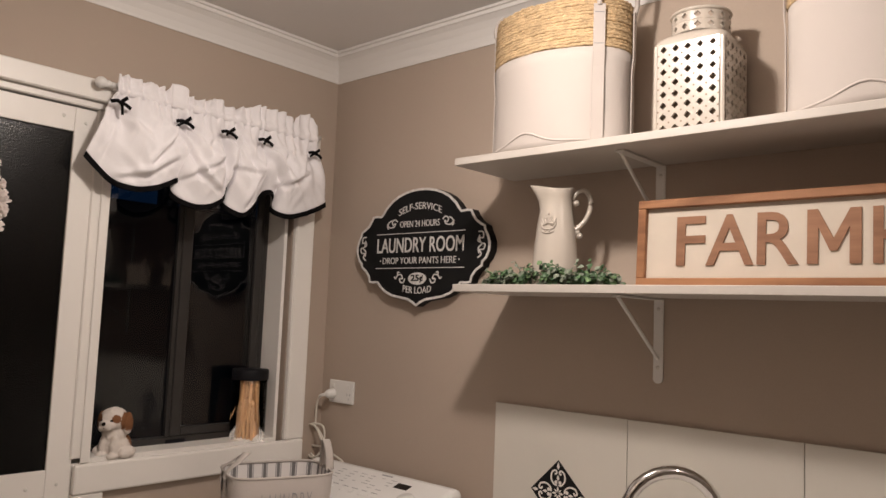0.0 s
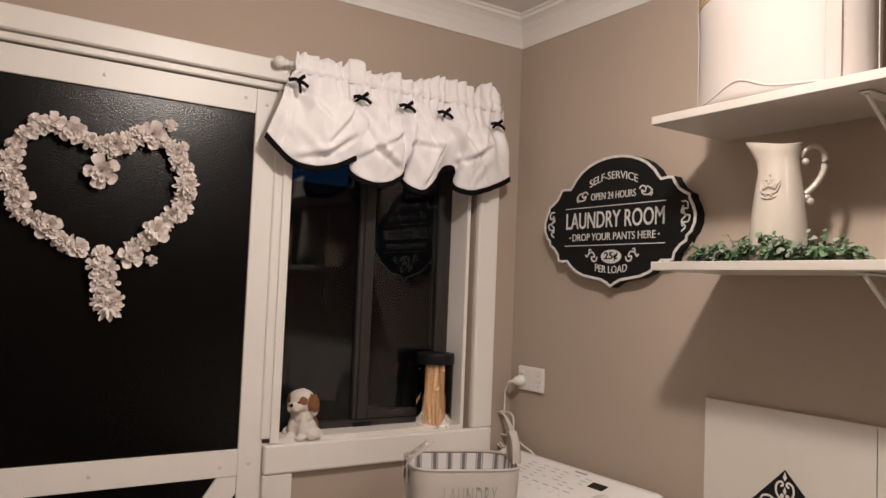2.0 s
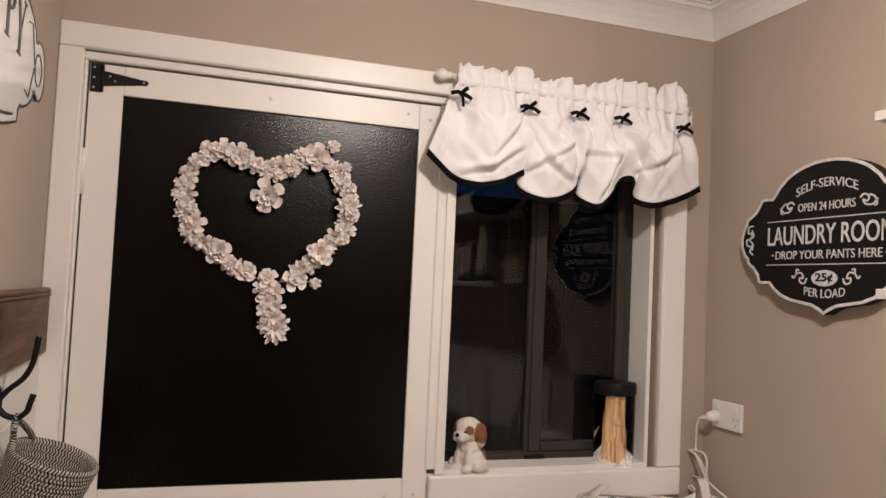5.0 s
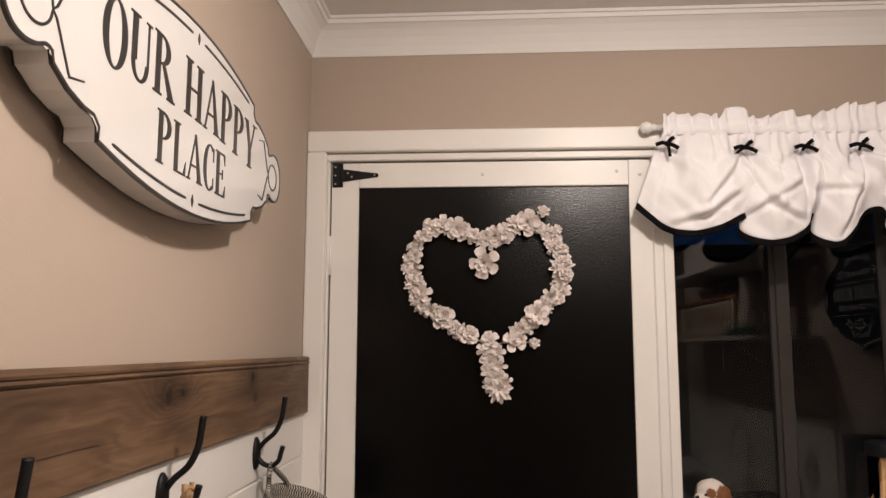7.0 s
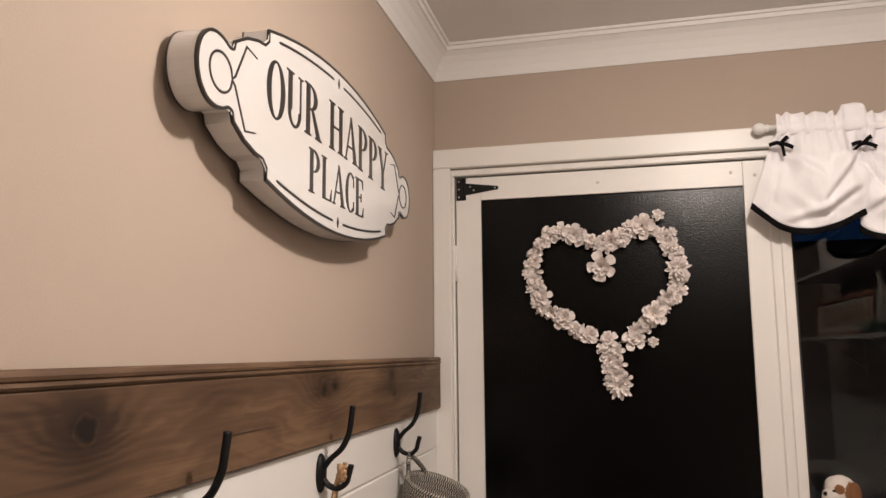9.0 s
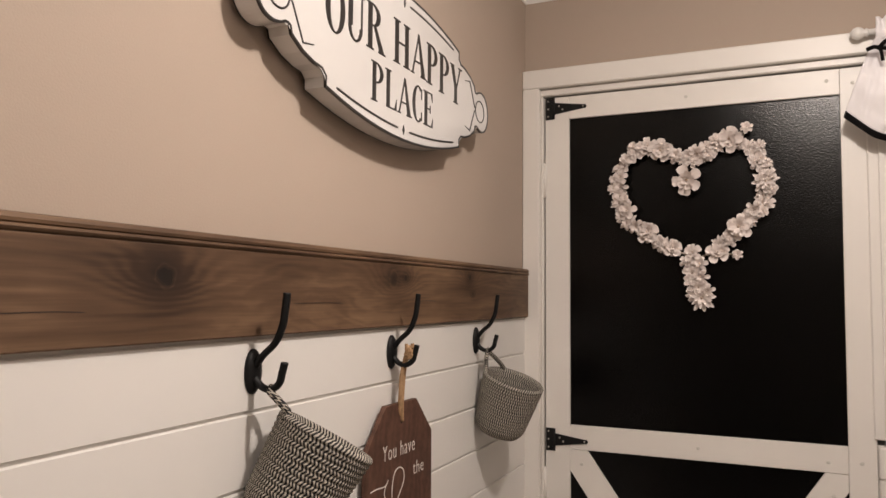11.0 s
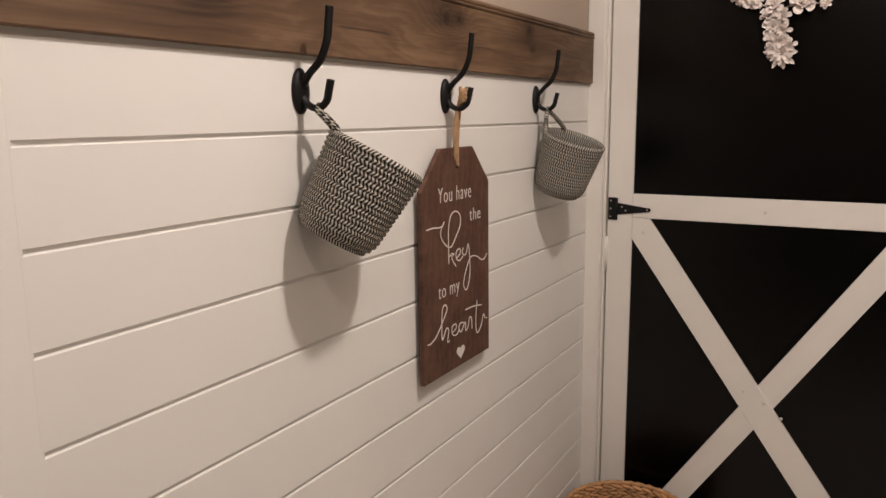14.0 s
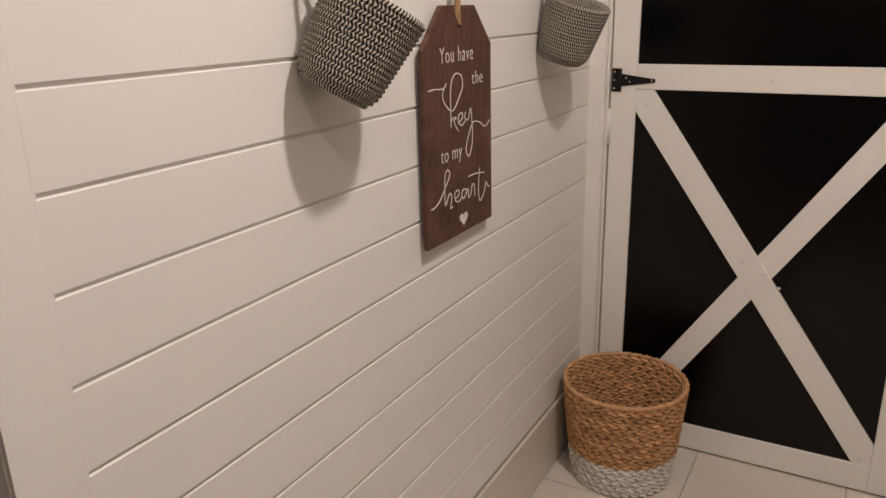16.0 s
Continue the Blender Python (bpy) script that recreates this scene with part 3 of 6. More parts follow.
def strap_hinge(y, z):
    h = part("strap_hinge", bx(0.003, 0.0065, y + 0.001, y + 0.024, z - 0.031, z + 0.031, bevel=0.001), IRON, door, "black iron tee hinge")
    part("strap", prism(bmesh.new(), [(y + 0.025, z - 0.017), (y + 0.025, z + 0.017), (y + 0.108, z + 0.0055), (y + 0.116, z + 0.0052), (y + 0.119, z), (y + 0.116, z - 0.0052), (y + 0.108, z - 0.0055)], 0.003, Matrix.Translation((0.0031, 0, 0)) @ FACE, 0.0006), IRON, h)
    part("knuckle", tube(bmesh.new(), [(0.006, y + 0.0245, z - 0.03), (0.006, y + 0.0245, z + 0.03)], 0.0036, 10), IRON, h, smooth=True)
    for dy, dz in ((0.008, 0.022), (0.008, 0.0), (0.008, -0.022), (0.040, 0.006), (0.050, -0.004), (0.109, 0)):
        part("screw", bpy.data.meshes["hinge_screw"], None, h, m=Matrix.Translation((0.0063, y + dy, z + dz)) @ pose(0, 0, 0, 0, 90, 0))


mesh_of(lathe(bmesh.new(), [(0.0027, 0), (0.0025, 0.0006), (0.0004, 0.0009)], 10), STEEL, True, "hinge_screw")
strap_hinge(0.054, 2.006)
strap_hinge(0.054, 1.073)
for z in (1.80, 0.945):
    part("butt_hinge", tube(bmesh.new(), [(0.004, 0.0515, z - 0.05), (0.004, 0.0515, z + 0.05)], 0.005, 10), WHITE, door, "white painted butt hinge", smooth=True)
kn = part("knob", lathe(bmesh.new(), [(0.026, 0), (0.026, 0.004), (0.020, 0.008), (0.010, 0.012), (0.009, 0.030), (0.020, 0.036), (0.026, 0.046), (0.026, 0.056), (0.018, 0.064), (0.001, 0.066)], 28), STEEL, door, "brushed metal door knob", True, m=Matrix.Translation((0.003, 0.834, 0.955)) @ pose(0, 0, 0, 0, 90, 0))

# ---- window ----
win = thing("window_1", "dark aluminium sliding window at night", "window", kind="structure")
part("window_frame", box(bx(-0.118, -0.088, 0.9075, 0.9317, 1.1225, 2.029), -0.118, -0.088, 1.4675, 1.502, 1.1225, 2.029), ALU, win)
part("window_track", bx(-0.118, -0.082, 0.9322, 1.467, 1.1225, 1.1515, bevel=0.002), ALU, win)
part("window_head", bx(-0.118, -0.088, 0.9322, 1.467, 2.0, 2.029), ALU, win)
part("sash_stile", bx(-0.108, -0.092, 1.1678, 1.1799, 1.1525, 1.999), ALU, win)
part("sash_stile", bx(-0.104, -0.086, 1.1804, 1.2134, 1.1525, 1.999, bevel=0.002), ALU, win)
part("sash_stile", bx(-0.104, -0.086, 1.439, 1.467, 1.1525, 1.999, bevel=0.002), ALU, win)
part("sash_rail", bx(-0.104, -0.086, 1.2139, 1.4385, 1.1525, 1.1775, bevel=0.002), ALU, win)
part("sash_latch", bx(-0.0855, -0.076, 1.1648, 1.2257, 1.1335, 1.1455, bevel=0.002), LID, win, "black plastic sash latch")
for a in ((0.9334, 1.1668, -0.106), (1.2145, 1.438, -0.097)):
    g = part("pane", bx(a[2] - 0.002, a[2] + 0.002, a[0], a[1], 1.1785 if a[0] > 1.1 else 1.1525, 1.999), GLASS, win, "dark reflecting glass pane")
    g.visible_shadow = False
# added screens outside the panes; they leave only a strip of sky open
structure("fence", bx(-1.1, -1.0, -2.5, 4.0, -0.1, 1.955), NIGHT, "added near-black screen masking the sky outside", "fence")
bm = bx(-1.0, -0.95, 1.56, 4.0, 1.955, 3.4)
structure("backdrop", box(bm, -8, -T - 0.01, -3, 5, -0.15, -0.11), NIGHT, "added near-black screen and ground for the darkness outside", "backdrop")

# ---- south wall: panelling, skirting tiles ----
pan = thing("panelling", "white painted horizontal board panelling", "wall panelling", kind="structure")
part("backing", bx(0.0305, 1.642, -0.0078, -0.0045, 0.196, 1.424), PLANK, pan)
TOP, PITCH = 1.4107, 0.1018


def plank_mesh(h):
    bm = bmesh.new()
    prism(bm, [(-0.0045, 0.0), (-0.0016, 0.0), (0.0, 0.0016), (0.0, h - 0.0016), (-0.0016, h), (-0.0045, h)], 1.6105, Matrix(((0, 0, 1, 0.0305), (1, 0, 0, 0), (0, 1, 0, 0), (0, 0, 0, 1))))
    return mesh_of(bm, PLANK, name="plank")


PLANK_ME = plank_mesh(PITCH - 0.0042)
for i in range(11):
    part("plank", PLANK_ME, None, pan, m=pose(0, 0, TOP - (i + 1) * PITCH + 0.0042))
part("plank", plank_mesh(0.0945), None, pan, "narrow bottom board", m=pose(0, 0, 0.1964))
part("end_board", bx(1.6385, DOOR_A - 0.0005, -0.0078, -0.0002, 0.0, 1.416), PLANK, pan)
part("jamb_lining", bx(DOOR_A - 0.012, DOOR_A, -0.112, -0.0079, 0.0, 2.06, bevel=0.001), WHITE, pan, "white door jamb lining")

# ---- stained board with coat hooks ----
bd = thing("coat_rail", "dark stained pine board with moulded top edge", "coat rail", m=pose(0, 0, 0, 0, -0.13, 0))
bm = bmesh.new()
prism(bm, [(0.0008, 1.4125), (0.009, 1.4125), (0.0105, 1.4145), (0.0105, 1.5265), (0.009, 1.5285), (0.012, 1.5300), (0.014, 1.5325), (0.012, 1.5350), (0.009, 1.5362), (0.0115, 1.5375), (0.0125, 1.541), (0.010, 1.5455), (0.006, 1.547), (0.0008, 1.547)], 1.678, Matrix(((0, 0, 1, 0.031), (1, 0, 0, 0), (0, 1, 0, 0), (0, 0, 0, 1))))
part("board", bm, BOARD, bd)
for x0, x1, z in ((1.02, 1.155, 1.4565), (0.655, 0.735, 1.4585), (1.52, 1.62, 1.4500)):
    crack = stroke([(x0, z), (x0 * 0.6 + x1 * 0.4, z + 0.0012), (x1, z + 0.0004)], 0.0006, 0.0003)
    part("drying_crack", crack, KNOT, bd, "thin dark drying crack", m=Matrix(((1, 0, 0, 0), (0, 0, -1, 0.0108), (0, 1, 0, 0), (0, 0, 0, 1))))


def hook():
    h = thing("coat_hook", "black iron double coat hook on white panelling", "coat hook", "coat hooks on the wall")
    part("base_plate", lathe(bmesh.new(), [(0.0168, 0), (0.0168, 0.003), (0.014, 0.0065), (0.007, 0.009), (0.0006, 0.0098)], 24, squash=1.85), IRON, h, smooth=True, m=pose(0, 0.0003, 0, -90, 0, 0))
    part("upper_prong", tube(bmesh.new(), spline([(0, 0.004, 0.004), (0, 0.018, 0.022), (0, 0.038, 0.040), (0, 0.050, 0.064), (0, 0.054, 0.088), (0, 0.0565, 0.108)], 6), 0.0055, 10, flat=(0.0066, 0.0046)), IRON, h, smooth=True)
    part("lower_prong", tube(bmesh.new(), spline([(0, 0.004, -0.006), (0, 0.016, -0.019), (0, 0.032, -0.023), (0, 0.046, -0.014), (0, 0.0505, 0.000), (0, 0.0545, 0.014)], 6), 0.0048, 10, flat=(0.0064, 0.0048)), IRON, h, smooth=True)
    return h


hk = hook()
HOOKS = [(1.232, 1.367), (0.829, 1.367), (0.406, 1.366)]
hk.matrix_world = pose(HOOKS[0][0], 0, HOOKS[0][1])
for x, z in HOOKS[1:]:
    copy_thing(hk, pose(x, 0, z))


# ---- hanging rope baskets ----
def rope_basket():
    b = thing("hanging_basket", "small black and cream herringbone rope basket hanging from hook", "basket", "rope baskets on hooks")
    H, R0, R1, n = 0.128, 0.055, 0.069, 18
    prof = []
    for i in range(n):
        z0, r = H * i / n, R0 + (R1 - R0) * i / n - 0.0085 * max(0.0, 1 - i / 3) ** 2
        for k in range(4):
            a = -math.pi / 2 + math.pi * k / 4
            prof.append((r + 0.0030 * math.cos(a) - 0.0006, z0 + H / n * (0.5 + 0.48 * math.sin(a))))
    inner = [(R0 + (R1 - R0) * i / 12 - 0.0065 + 0.0012 * math.cos(i * math.pi), H * i / 12) for i in range(12, 0, -1)]
    bmb = lathe(bmesh.new(), [(0.001, 0.0)] + [(R0 - 0.016, 0.0)] + prof + [(R1 - 0.002, H + 0.002)] + inner + [(R0 - 0.008, 0.008), (0.001, 0.008)], 64, cap=False)
    part("body", bmb, BRAID, b, smooth=True)
    return b


def hung(hx, hz, tilt, turn, centre, back, spread=15):
    """A basket that hangs by its handle from a hook; centre: the middle of its rim; the handle's side of the rim lies opposite to its tilt."""
    b = rope_basket()
    m = Matrix.Translation(centre) @ pose(0, 0, 0, 0, 0, turn) @ pose(0, 0, 0, -tilt, 0, 0) @ Matrix.Scale(1.04, 4)
    b.matrix_world = m @ pose(0, 0, -0.128)
    grip = m.inverted() @ Vector((hx, 0.034, hz - 0.0215))
    for s_ in (-1, 1):
        a = radians(-90 + back + spread * s_)
        end = Vector((0.0655 * math.cos(a), 0.0655 * math.sin(a), -0.012))
        mid = (end + grip) / 2 + Vector((0.004 * s_, 0, 0.006))
        pts = [(p[0], p[1], p[2] + 0.128) for p in spline([end, end + Vector((0, 0, 0.014)), mid, grip + Vector((0.003 * s_, 0, -0.004)), grip + Vector((-0.002 * s_, 0, 0.003))], 6)]
        part("handle", tube(bmesh.new(), pts, 0.0050, 10), CORDGREY, b, "braided rope handle", smooth=True)
    return b


hung(HOOKS[0][0], HOOKS[0][1], 30, 43, (1.183, 0.092, 1.280), 0)
hung(HOOKS[2][0], HOOKS[2][1], 20, -12, (0.387, 0.090, 1.277), 0, 34)

# ---- wooden tag sign ----
tg = thing("tag_sign", "brown stained wooden tag sign with white script on jute string", "wall sign", m=Matrix(((-1, 0, 0, 0.826), (0, 0, 1, 0.004), (0, 1, 0, 1.059), (0, 0, 0, 1))))
part("board", prism(bmesh.new(), [(-0.119, -0.206), (0.142, -0.206), (0.139, 0.145), (0.070, 0.215), (-0.053, 0.215), (-0.121, 0.143)], 0.009, bevel=0.0012), TAGWOOD, tg, m=pose(0, 0, 0.006))


def lettered(name, bm, material, parent, x, y, z, label=""):
    return part(name, bm, material, parent, label, m=pose(x, y, z))


lettered("lettering", words("You have", 0.126, 0.027, 0.0008, bold=-0.014, space=1.15), PRINT, tg, -0.001, 0.132, 0.0148, "white typewriter lettering")
lettered("lettering", words("the", 0.045, 0.024, 0.0008, bold=-0.012, space=1.1), PRINT, tg, 0.079, 0.085, 0.0148, "white typewriter lettering")
lettered("lettering", words("to my", 0.080, 0.029, 0.0008, bold=-0.012, space=1.1), PRINT, tg, -0.027, -0.051, 0.0148, "white typewriter lettering")
SCRIPT = [
    # k with its long swash and loop, e, y with a descender loop
    [(-0.107, 0.076), (-0.084, 0.077), (-0.060, 0.075), (-0.048, 0.078), (-0.043, 0.084)],
    [(-0.043, 0.084), (-0.056, 0.068), (-0.053, 0.053), (-0.034, 0.037), (-0.017, 0.034), (0.003, 0.052), (0.018, 0.071), (0.016, 0.090), (-0.001, 0.098), (-0.018, 0.092), (-0.027, 0.071), (-0.028, 0.040), (-0.027, 0.002)],
    [(-0.027, 0.015), (-0.016, 0.020), (-0.007, 0.018), (-0.016, 0.014), (-0.010, 0.004), (0.001, -0.007)],
    [(0.002, 0.008), (0.017, 0.016), (0.015, 0.025), (0.002, 0.021), (0.002, 0.008), (0.015, 0.002), (0.029, 0.009)],
    [(0.029, 0.025), (0.026, 0.014), (0.040, 0.010), (0.050, 0.029), (0.056, -0.002), (0.056, -0.035), (0.046, -0.057), (0.037, -0.059), (0.030, -0.045), (0.040, -0.022), (0.056, -0.001), (0.071, 0.002), (0.090, -0.003), (0.107, -0.012), (0.120, -0.011), (0.132, -0.003)],
    # heart
    [(-0.108, -0.131), (-0.096, -0.132), (-0.075, -0.123), (-0.049, -0.098), (-0.036, -0.082), (-0.042, -0.072), (-0.053, -0.078), (-0.056, -0.108), (-0.054, -0.136), (-0.039, -0.118), (-0.030, -0.124), (-0.035, -0.145), (-0.026, -0.144)],
    [(-0.017, -0.132), (-0.001, -0.127), (-0.003, -0.118), (-0.017, -0.121), (-0.015, -0.136), (0.001, -0.140), (0.012, -0.131)],
    [(0.033, -0.125), (0.017, -0.121), (0.010, -0.130), (0.019, -0.139), (0.036, -0.124), (0.038, -0.141), (0.048, -0.136), (0.053, -0.120), (0.062, -0.122), (0.065, -0.145)],
    [(0.087, -0.091), (0.082, -0.119), (0.082, -0.148), (0.089, -0.159), (0.105, -0.147), (0.115, -0.127), (0.122, -0.135), (0.132, -0.139)],
    [(0.036, -0.100), (0.070, -0.100), (0.107, -0.105)],
]
for pts in SCRIPT[:5]:
    lettered("script_key", stroke(pts, 0.0011, 0.0008), PRINT, tg, 0, 0, 0.0148)
for pts in SCRIPT[5:]:
    lettered("script_heart", stroke(pts, 0.0012, 0.0008), PRINT, tg, 0, 0, 0.0148)
hp = [(0.0165 * math.sin(a) ** 3, 0.0145 * (0.8125 * math.cos(a) - 0.3125 * math.cos(2 * a) - 0.125 * math.cos(3 * a) - 0.0625 * math.cos(4 * a))) for a in (math.tau * i / 26 for i in range(26))]
part("printed_heart", prism(bmesh.new(), hp, 0.0008), PRINT, tg, m=pose(0.017, -0.178, 0.0148))
part("hole", lathe(bmesh.new(), [(0.004, 0), (0.004, 0.0005), (0.0004, 0.0006)], 14), SIGNBLACK, tg, m=pose(0.007, 0.181, 0.0148))
for k in (-1, 1):
    part("string", tube(bmesh.new(), spline([(0.007 + 0.001 * k, 0.181, 0.0155 if k > 0 else 0.008), (0.004 * k, 0.215, 0.017), (0.0045 * k, 0.265, 0.020), (0.002 * k, 0.296, 0.026), (0.001 * k, 0.300, 0.027)], 5), 0.0040, 8), ROPE, tg, "jute string", smooth=True)
bm = bmesh.new()
for i in range(16):
    a = i * 2.4
    tube(bm, [(0.004 * math.cos(a), 0.296, 0.030 + 0.004 * math.sin(a)), (0.009 * math.cos(a), 0.306 + 0.004 * math.sin(a * 1.7), 0.034 + 0.006 * math.sin(a)), (0.011 * math.cos(a + 0.5), 0.324 - 0.007 * (i % 4), 0.034 + 0.009 * math.sin(a))], 0.0026, 6)
for tip, turn_, rad in ((0.300, 0.3, 0.0085), (0.307, 1.5, 0.0095), (0.314, 2.6, 0.0080)):
    tube(bm, [(rad * math.cos(q), tip + 0.45 * rad * math.sin(q + turn_), 0.037 + rad * math.sin(q)) for q in (math.tau * i / 14 for i in range(14))], 0.0040, 7, closed=True)
part("string_knot", bm, ROPE, tg, "frayed jute knot", smooth=True)

# ---- "our happy place" enamel sign on the south wall ----
def quarter(q):
    """A closed outline from one quarter of it, mirrored both ways."""
    top = [(-x, y) for x, y in reversed(q)] + list(q[1:])
    return top + [(x, -y) for x, y in reversed(top[1:-1])]


HAPPY = quarter([(0, 0.138)] + [(0.257 * t / 6, 0.138 - 0.034 * (t / 6) ** 2) for t in range(1, 7)] + [(0.2575, 0.088), (0.268, 0.079), (0.288, 0.077), (0.318, 0.068), (0.346, 0.052)] + spline([(0.350, 0.040), (0.360, 0.039), (0.372, 0.044), (0.390, 0.046), (0.408, 0.041), (0.421, 0.029), (0.428, 0.014), (0.430, 0)], 3))


def shrink(outline, d):
    P = [Vector(p) for p in outline]
    n = len(P)
    out = []
    for i, p in enumerate(P):
        t = (P[(i + 1) % n] - P[i - 1]).normalized()
        out.append((p.x + t.y * d, p.y - t.x * d))
    return out


hs = thing("enamel_sign", "white enamelled metal plaque with black rim and lettering", "wall sign", m=Matrix(((-1, 0, 0, 0.868), (0, 0, 1, 0.002), (0, 1, 0, 1.891), (0, 0, 0, 1))))
part("tray", prism(bmesh.new(), HAPPY, 0.040, bevel=0.003), ENAMEL, hs, smooth=False)


def rim_band(outline, d0, d1, z0, z1):
    bm = bmesh.new()
    a, b = shrink(outline, d0), shrink(outline, d1)
    rows = [[bm.verts.new((*p, z)) for p in o] for o, z in ((a, z0), (a, z1), (b, z1), (b, z0))]
    n = len(a)
    for k in range(4):
        for i in range(n):
            bm.faces.new((rows[k][i], rows[k][(i + 1) % n], rows[(k + 1) % 4][(i + 1) % n], rows[(k + 1) % 4][i]))
    return bm


part("rim", rim_band(HAPPY, -0.0006, 0.0034, 0.0365, 0.0408), ENAMELBLACK, hs, "black enamelled rim")
part("back_rim", rim_band(HAPPY, -0.0008, 0.0030, 0.0, 0.0022), ENAMELBLACK, hs, "black enamelled back edge")


def arc_poly(cx, cy, rx, ry, tx, ty, a0, a1, n=18):
    """A bow of a letter: thick at its sides (tx), thin at top and bottom (ty)."""
    out = [(cx + rx * math.cos(a), cy + ry * math.sin(a)) for a in (radians(a0 + (a1 - a0) * i / n) for i in range(n + 1))]
    inn = [(cx + (rx - tx) * math.cos(a), cy + (ry - ty) * math.sin(a)) for a in (radians(a1 + (a0 - a1) * i / n) for i in range(n + 1))]
    return out + inn


def rect(x0, x1, y0, y1):
    return [(x0, y0), (x1, y0), (x1, y1), (x0, y1)]


def feet(x0, x1, y):
    return rect(x0 - 0.07, x1 + 0.07, y, y + 0.035)


SERIF = {
    "O": (0.80, [arc_poly(0.40, 0.5, 0.36, 0.52, 0.17, 0.04, 0, 180), arc_poly(0.40, 0.5, 0.36, 0.52, 0.17, 0.04, 180, 360)]),
    "C": (0.72, [arc_poly(0.40, 0.5, 0.36, 0.52, 0.17, 0.04, 52, 308), rect(0.60, 0.64, 0.66, 0.96), rect(0.60, 0.64, 0.06, 0.30)]),
    "U": (0.80, [rect(0.09, 0.26, 0.30, 1.0), rect(0.60, 0.66, 0.30, 1.0), arc_poly(0.375, 0.30, 0.285, 0.31, 0.115, 0.05, 180, 360), feet(0.09, 0.26, 0.965), feet(0.60, 0.66, 0.965)]),
    "R": (0.86, [rect(0.10, 0.28, 0, 1.0), arc_poly(0.28, 0.75, 0.36, 0.25, 0.17, 0.04, -90, 90), [(0.34, 0.52), (0.46, 0.52), (0.84, 0.0), (0.62, 0.0)], feet(0.10, 0.28, 0), feet(0.62, 0.80, 0), rect(0.03, 0.2, 0.965, 1.0)]),
    "P": (0.74, [rect(0.10, 0.28, 0, 1.0), arc_poly(0.28, 0.735, 0.38, 0.265, 0.17, 0.04, -90, 90), feet(0.10, 0.28, 0), rect(0.03, 0.2, 0.965, 1.0)]),
    "H": (0.90, [rect(0.10, 0.28, 0, 1.0), rect(0.60, 0.78, 0, 1.0), rect(0.26, 0.62, 0.48, 0.525), feet(0.10, 0.28, 0), feet(0.60, 0.78, 0), feet(0.10, 0.28, 0.965), feet(0.60, 0.78, 0.965)]),
    "A": (0.86, [[(0.07, 0.0), (0.13, 0.0), (0.43, 0.90), (0.40, 1.0)], [(0.38, 1.0), (0.46, 1.0), (0.80, 0.0), (0.60, 0.0)], rect(0.20, 0.58, 0.30, 0.34), feet(0.08, 0.13, 0), feet(0.61, 0.79, 0)]),
    "Y": (0.80, [[(0.05, 1.0), (0.24, 1.0), (0.46, 0.44), (0.30, 0.44)], [(0.66, 1.0), (0.72, 1.0), (0.47, 0.40), (0.43, 0.46)], rect(0.30, 0.47, 0, 0.46), feet(0.30, 0.47, 0), feet(0.08, 0.20, 0.965), feet(0.64, 0.74, 0.965)]),
    "L": (0.72, [rect(0.10, 0.28, 0, 1.0), rect(0.10, 0.66, 0, 0.04), [(0.55, 0.04), (0.66, 0.04), (0.66, 0.30)], feet(0.10, 0.28, 0.965)]),
    "E": (0.74, [rect(0.10, 0.28, 0, 1.0), rect(0.03, 0.66, 0, 0.04), rect(0.03, 0.62, 0.96, 1.0), rect(0.26, 0.50, 0.49, 0.53), [(0.56, 0.04), (0.66, 0.04), (0.66, 0.28)], [(0.54, 0.96), (0.62, 0.96), (0.62, 0.74)], rect(0.46, 0.50, 0.40, 0.62)]),
}


def serif_line(text, width, height, x0, y0, z, parent, sag=0.0):
    total = sum(SERIF[c][0] if c != " " else 0.38 for c in text)
    x, k = x0 - width / 2, width / total
    for c in text:
        if c != " ":
            bm = bmesh.new()
            for i, poly in enumerate(SERIF[c][1]):
                one = prism(bmesh.new(), poly, 0.0011 + 0.00004 * i)
                me = bpy.data.meshes.new("stroke")
                one.to_mesh(me)
                one.free()
                bm.from_mesh(me)
                bpy.data.meshes.remove(me)
            for v in bm.verts:
                v.co.x *= k
                v.co.y = (v.co.y - 0.5) * height
            part("letter", bm, ENAMELBLACK, parent, m=pose(x, y0 - sag * (2 * (x + SERIF[c][0] * k / 2 - x0) / width) ** 2, z))
            x += SERIF[c][0] * k
        else:
            x += 0.38 * k


serif_line("OUR HAPPY", 0.535, 0.080, 0.003, 0.038, 0.0398, hs, 0.014)
serif_line("PLACE", 0.252, 0.068, 0.004, -0.056, 0.0398, hs)
for sy in (1, -1):
    for sx in (1, -1):
        part("border_line", stroke([(sx * (0.022 + 0.205 * t / 5), sy * (0.1185 - 0.026 * ((0.022 + 0.205 * t / 5) / 0.257) ** 2)) for t in range(6)], 0.0018, 0.0012), ENAMELBLACK, hs, m=pose(0, 0, 0.0398))
        part("border_line", stroke([(sx * 0.290, sy * 0.050), (sx * 0.318, sy * 0.055), (sx * 0.345, sy * 0.006), (sx * 0.352, 0)], 0.0016, 0.0012, 1), ENAMELBLACK, hs, m=pose(0, 0, 0.0398))
    part("border_diamond", prism(bmesh.new(), [(-0.004, 0), (0, -0.009), (0.004, 0), (0, 0.009)], 0.0012), ENAMELBLACK, hs, m=pose(0, sy * 0.118, 0.0398))
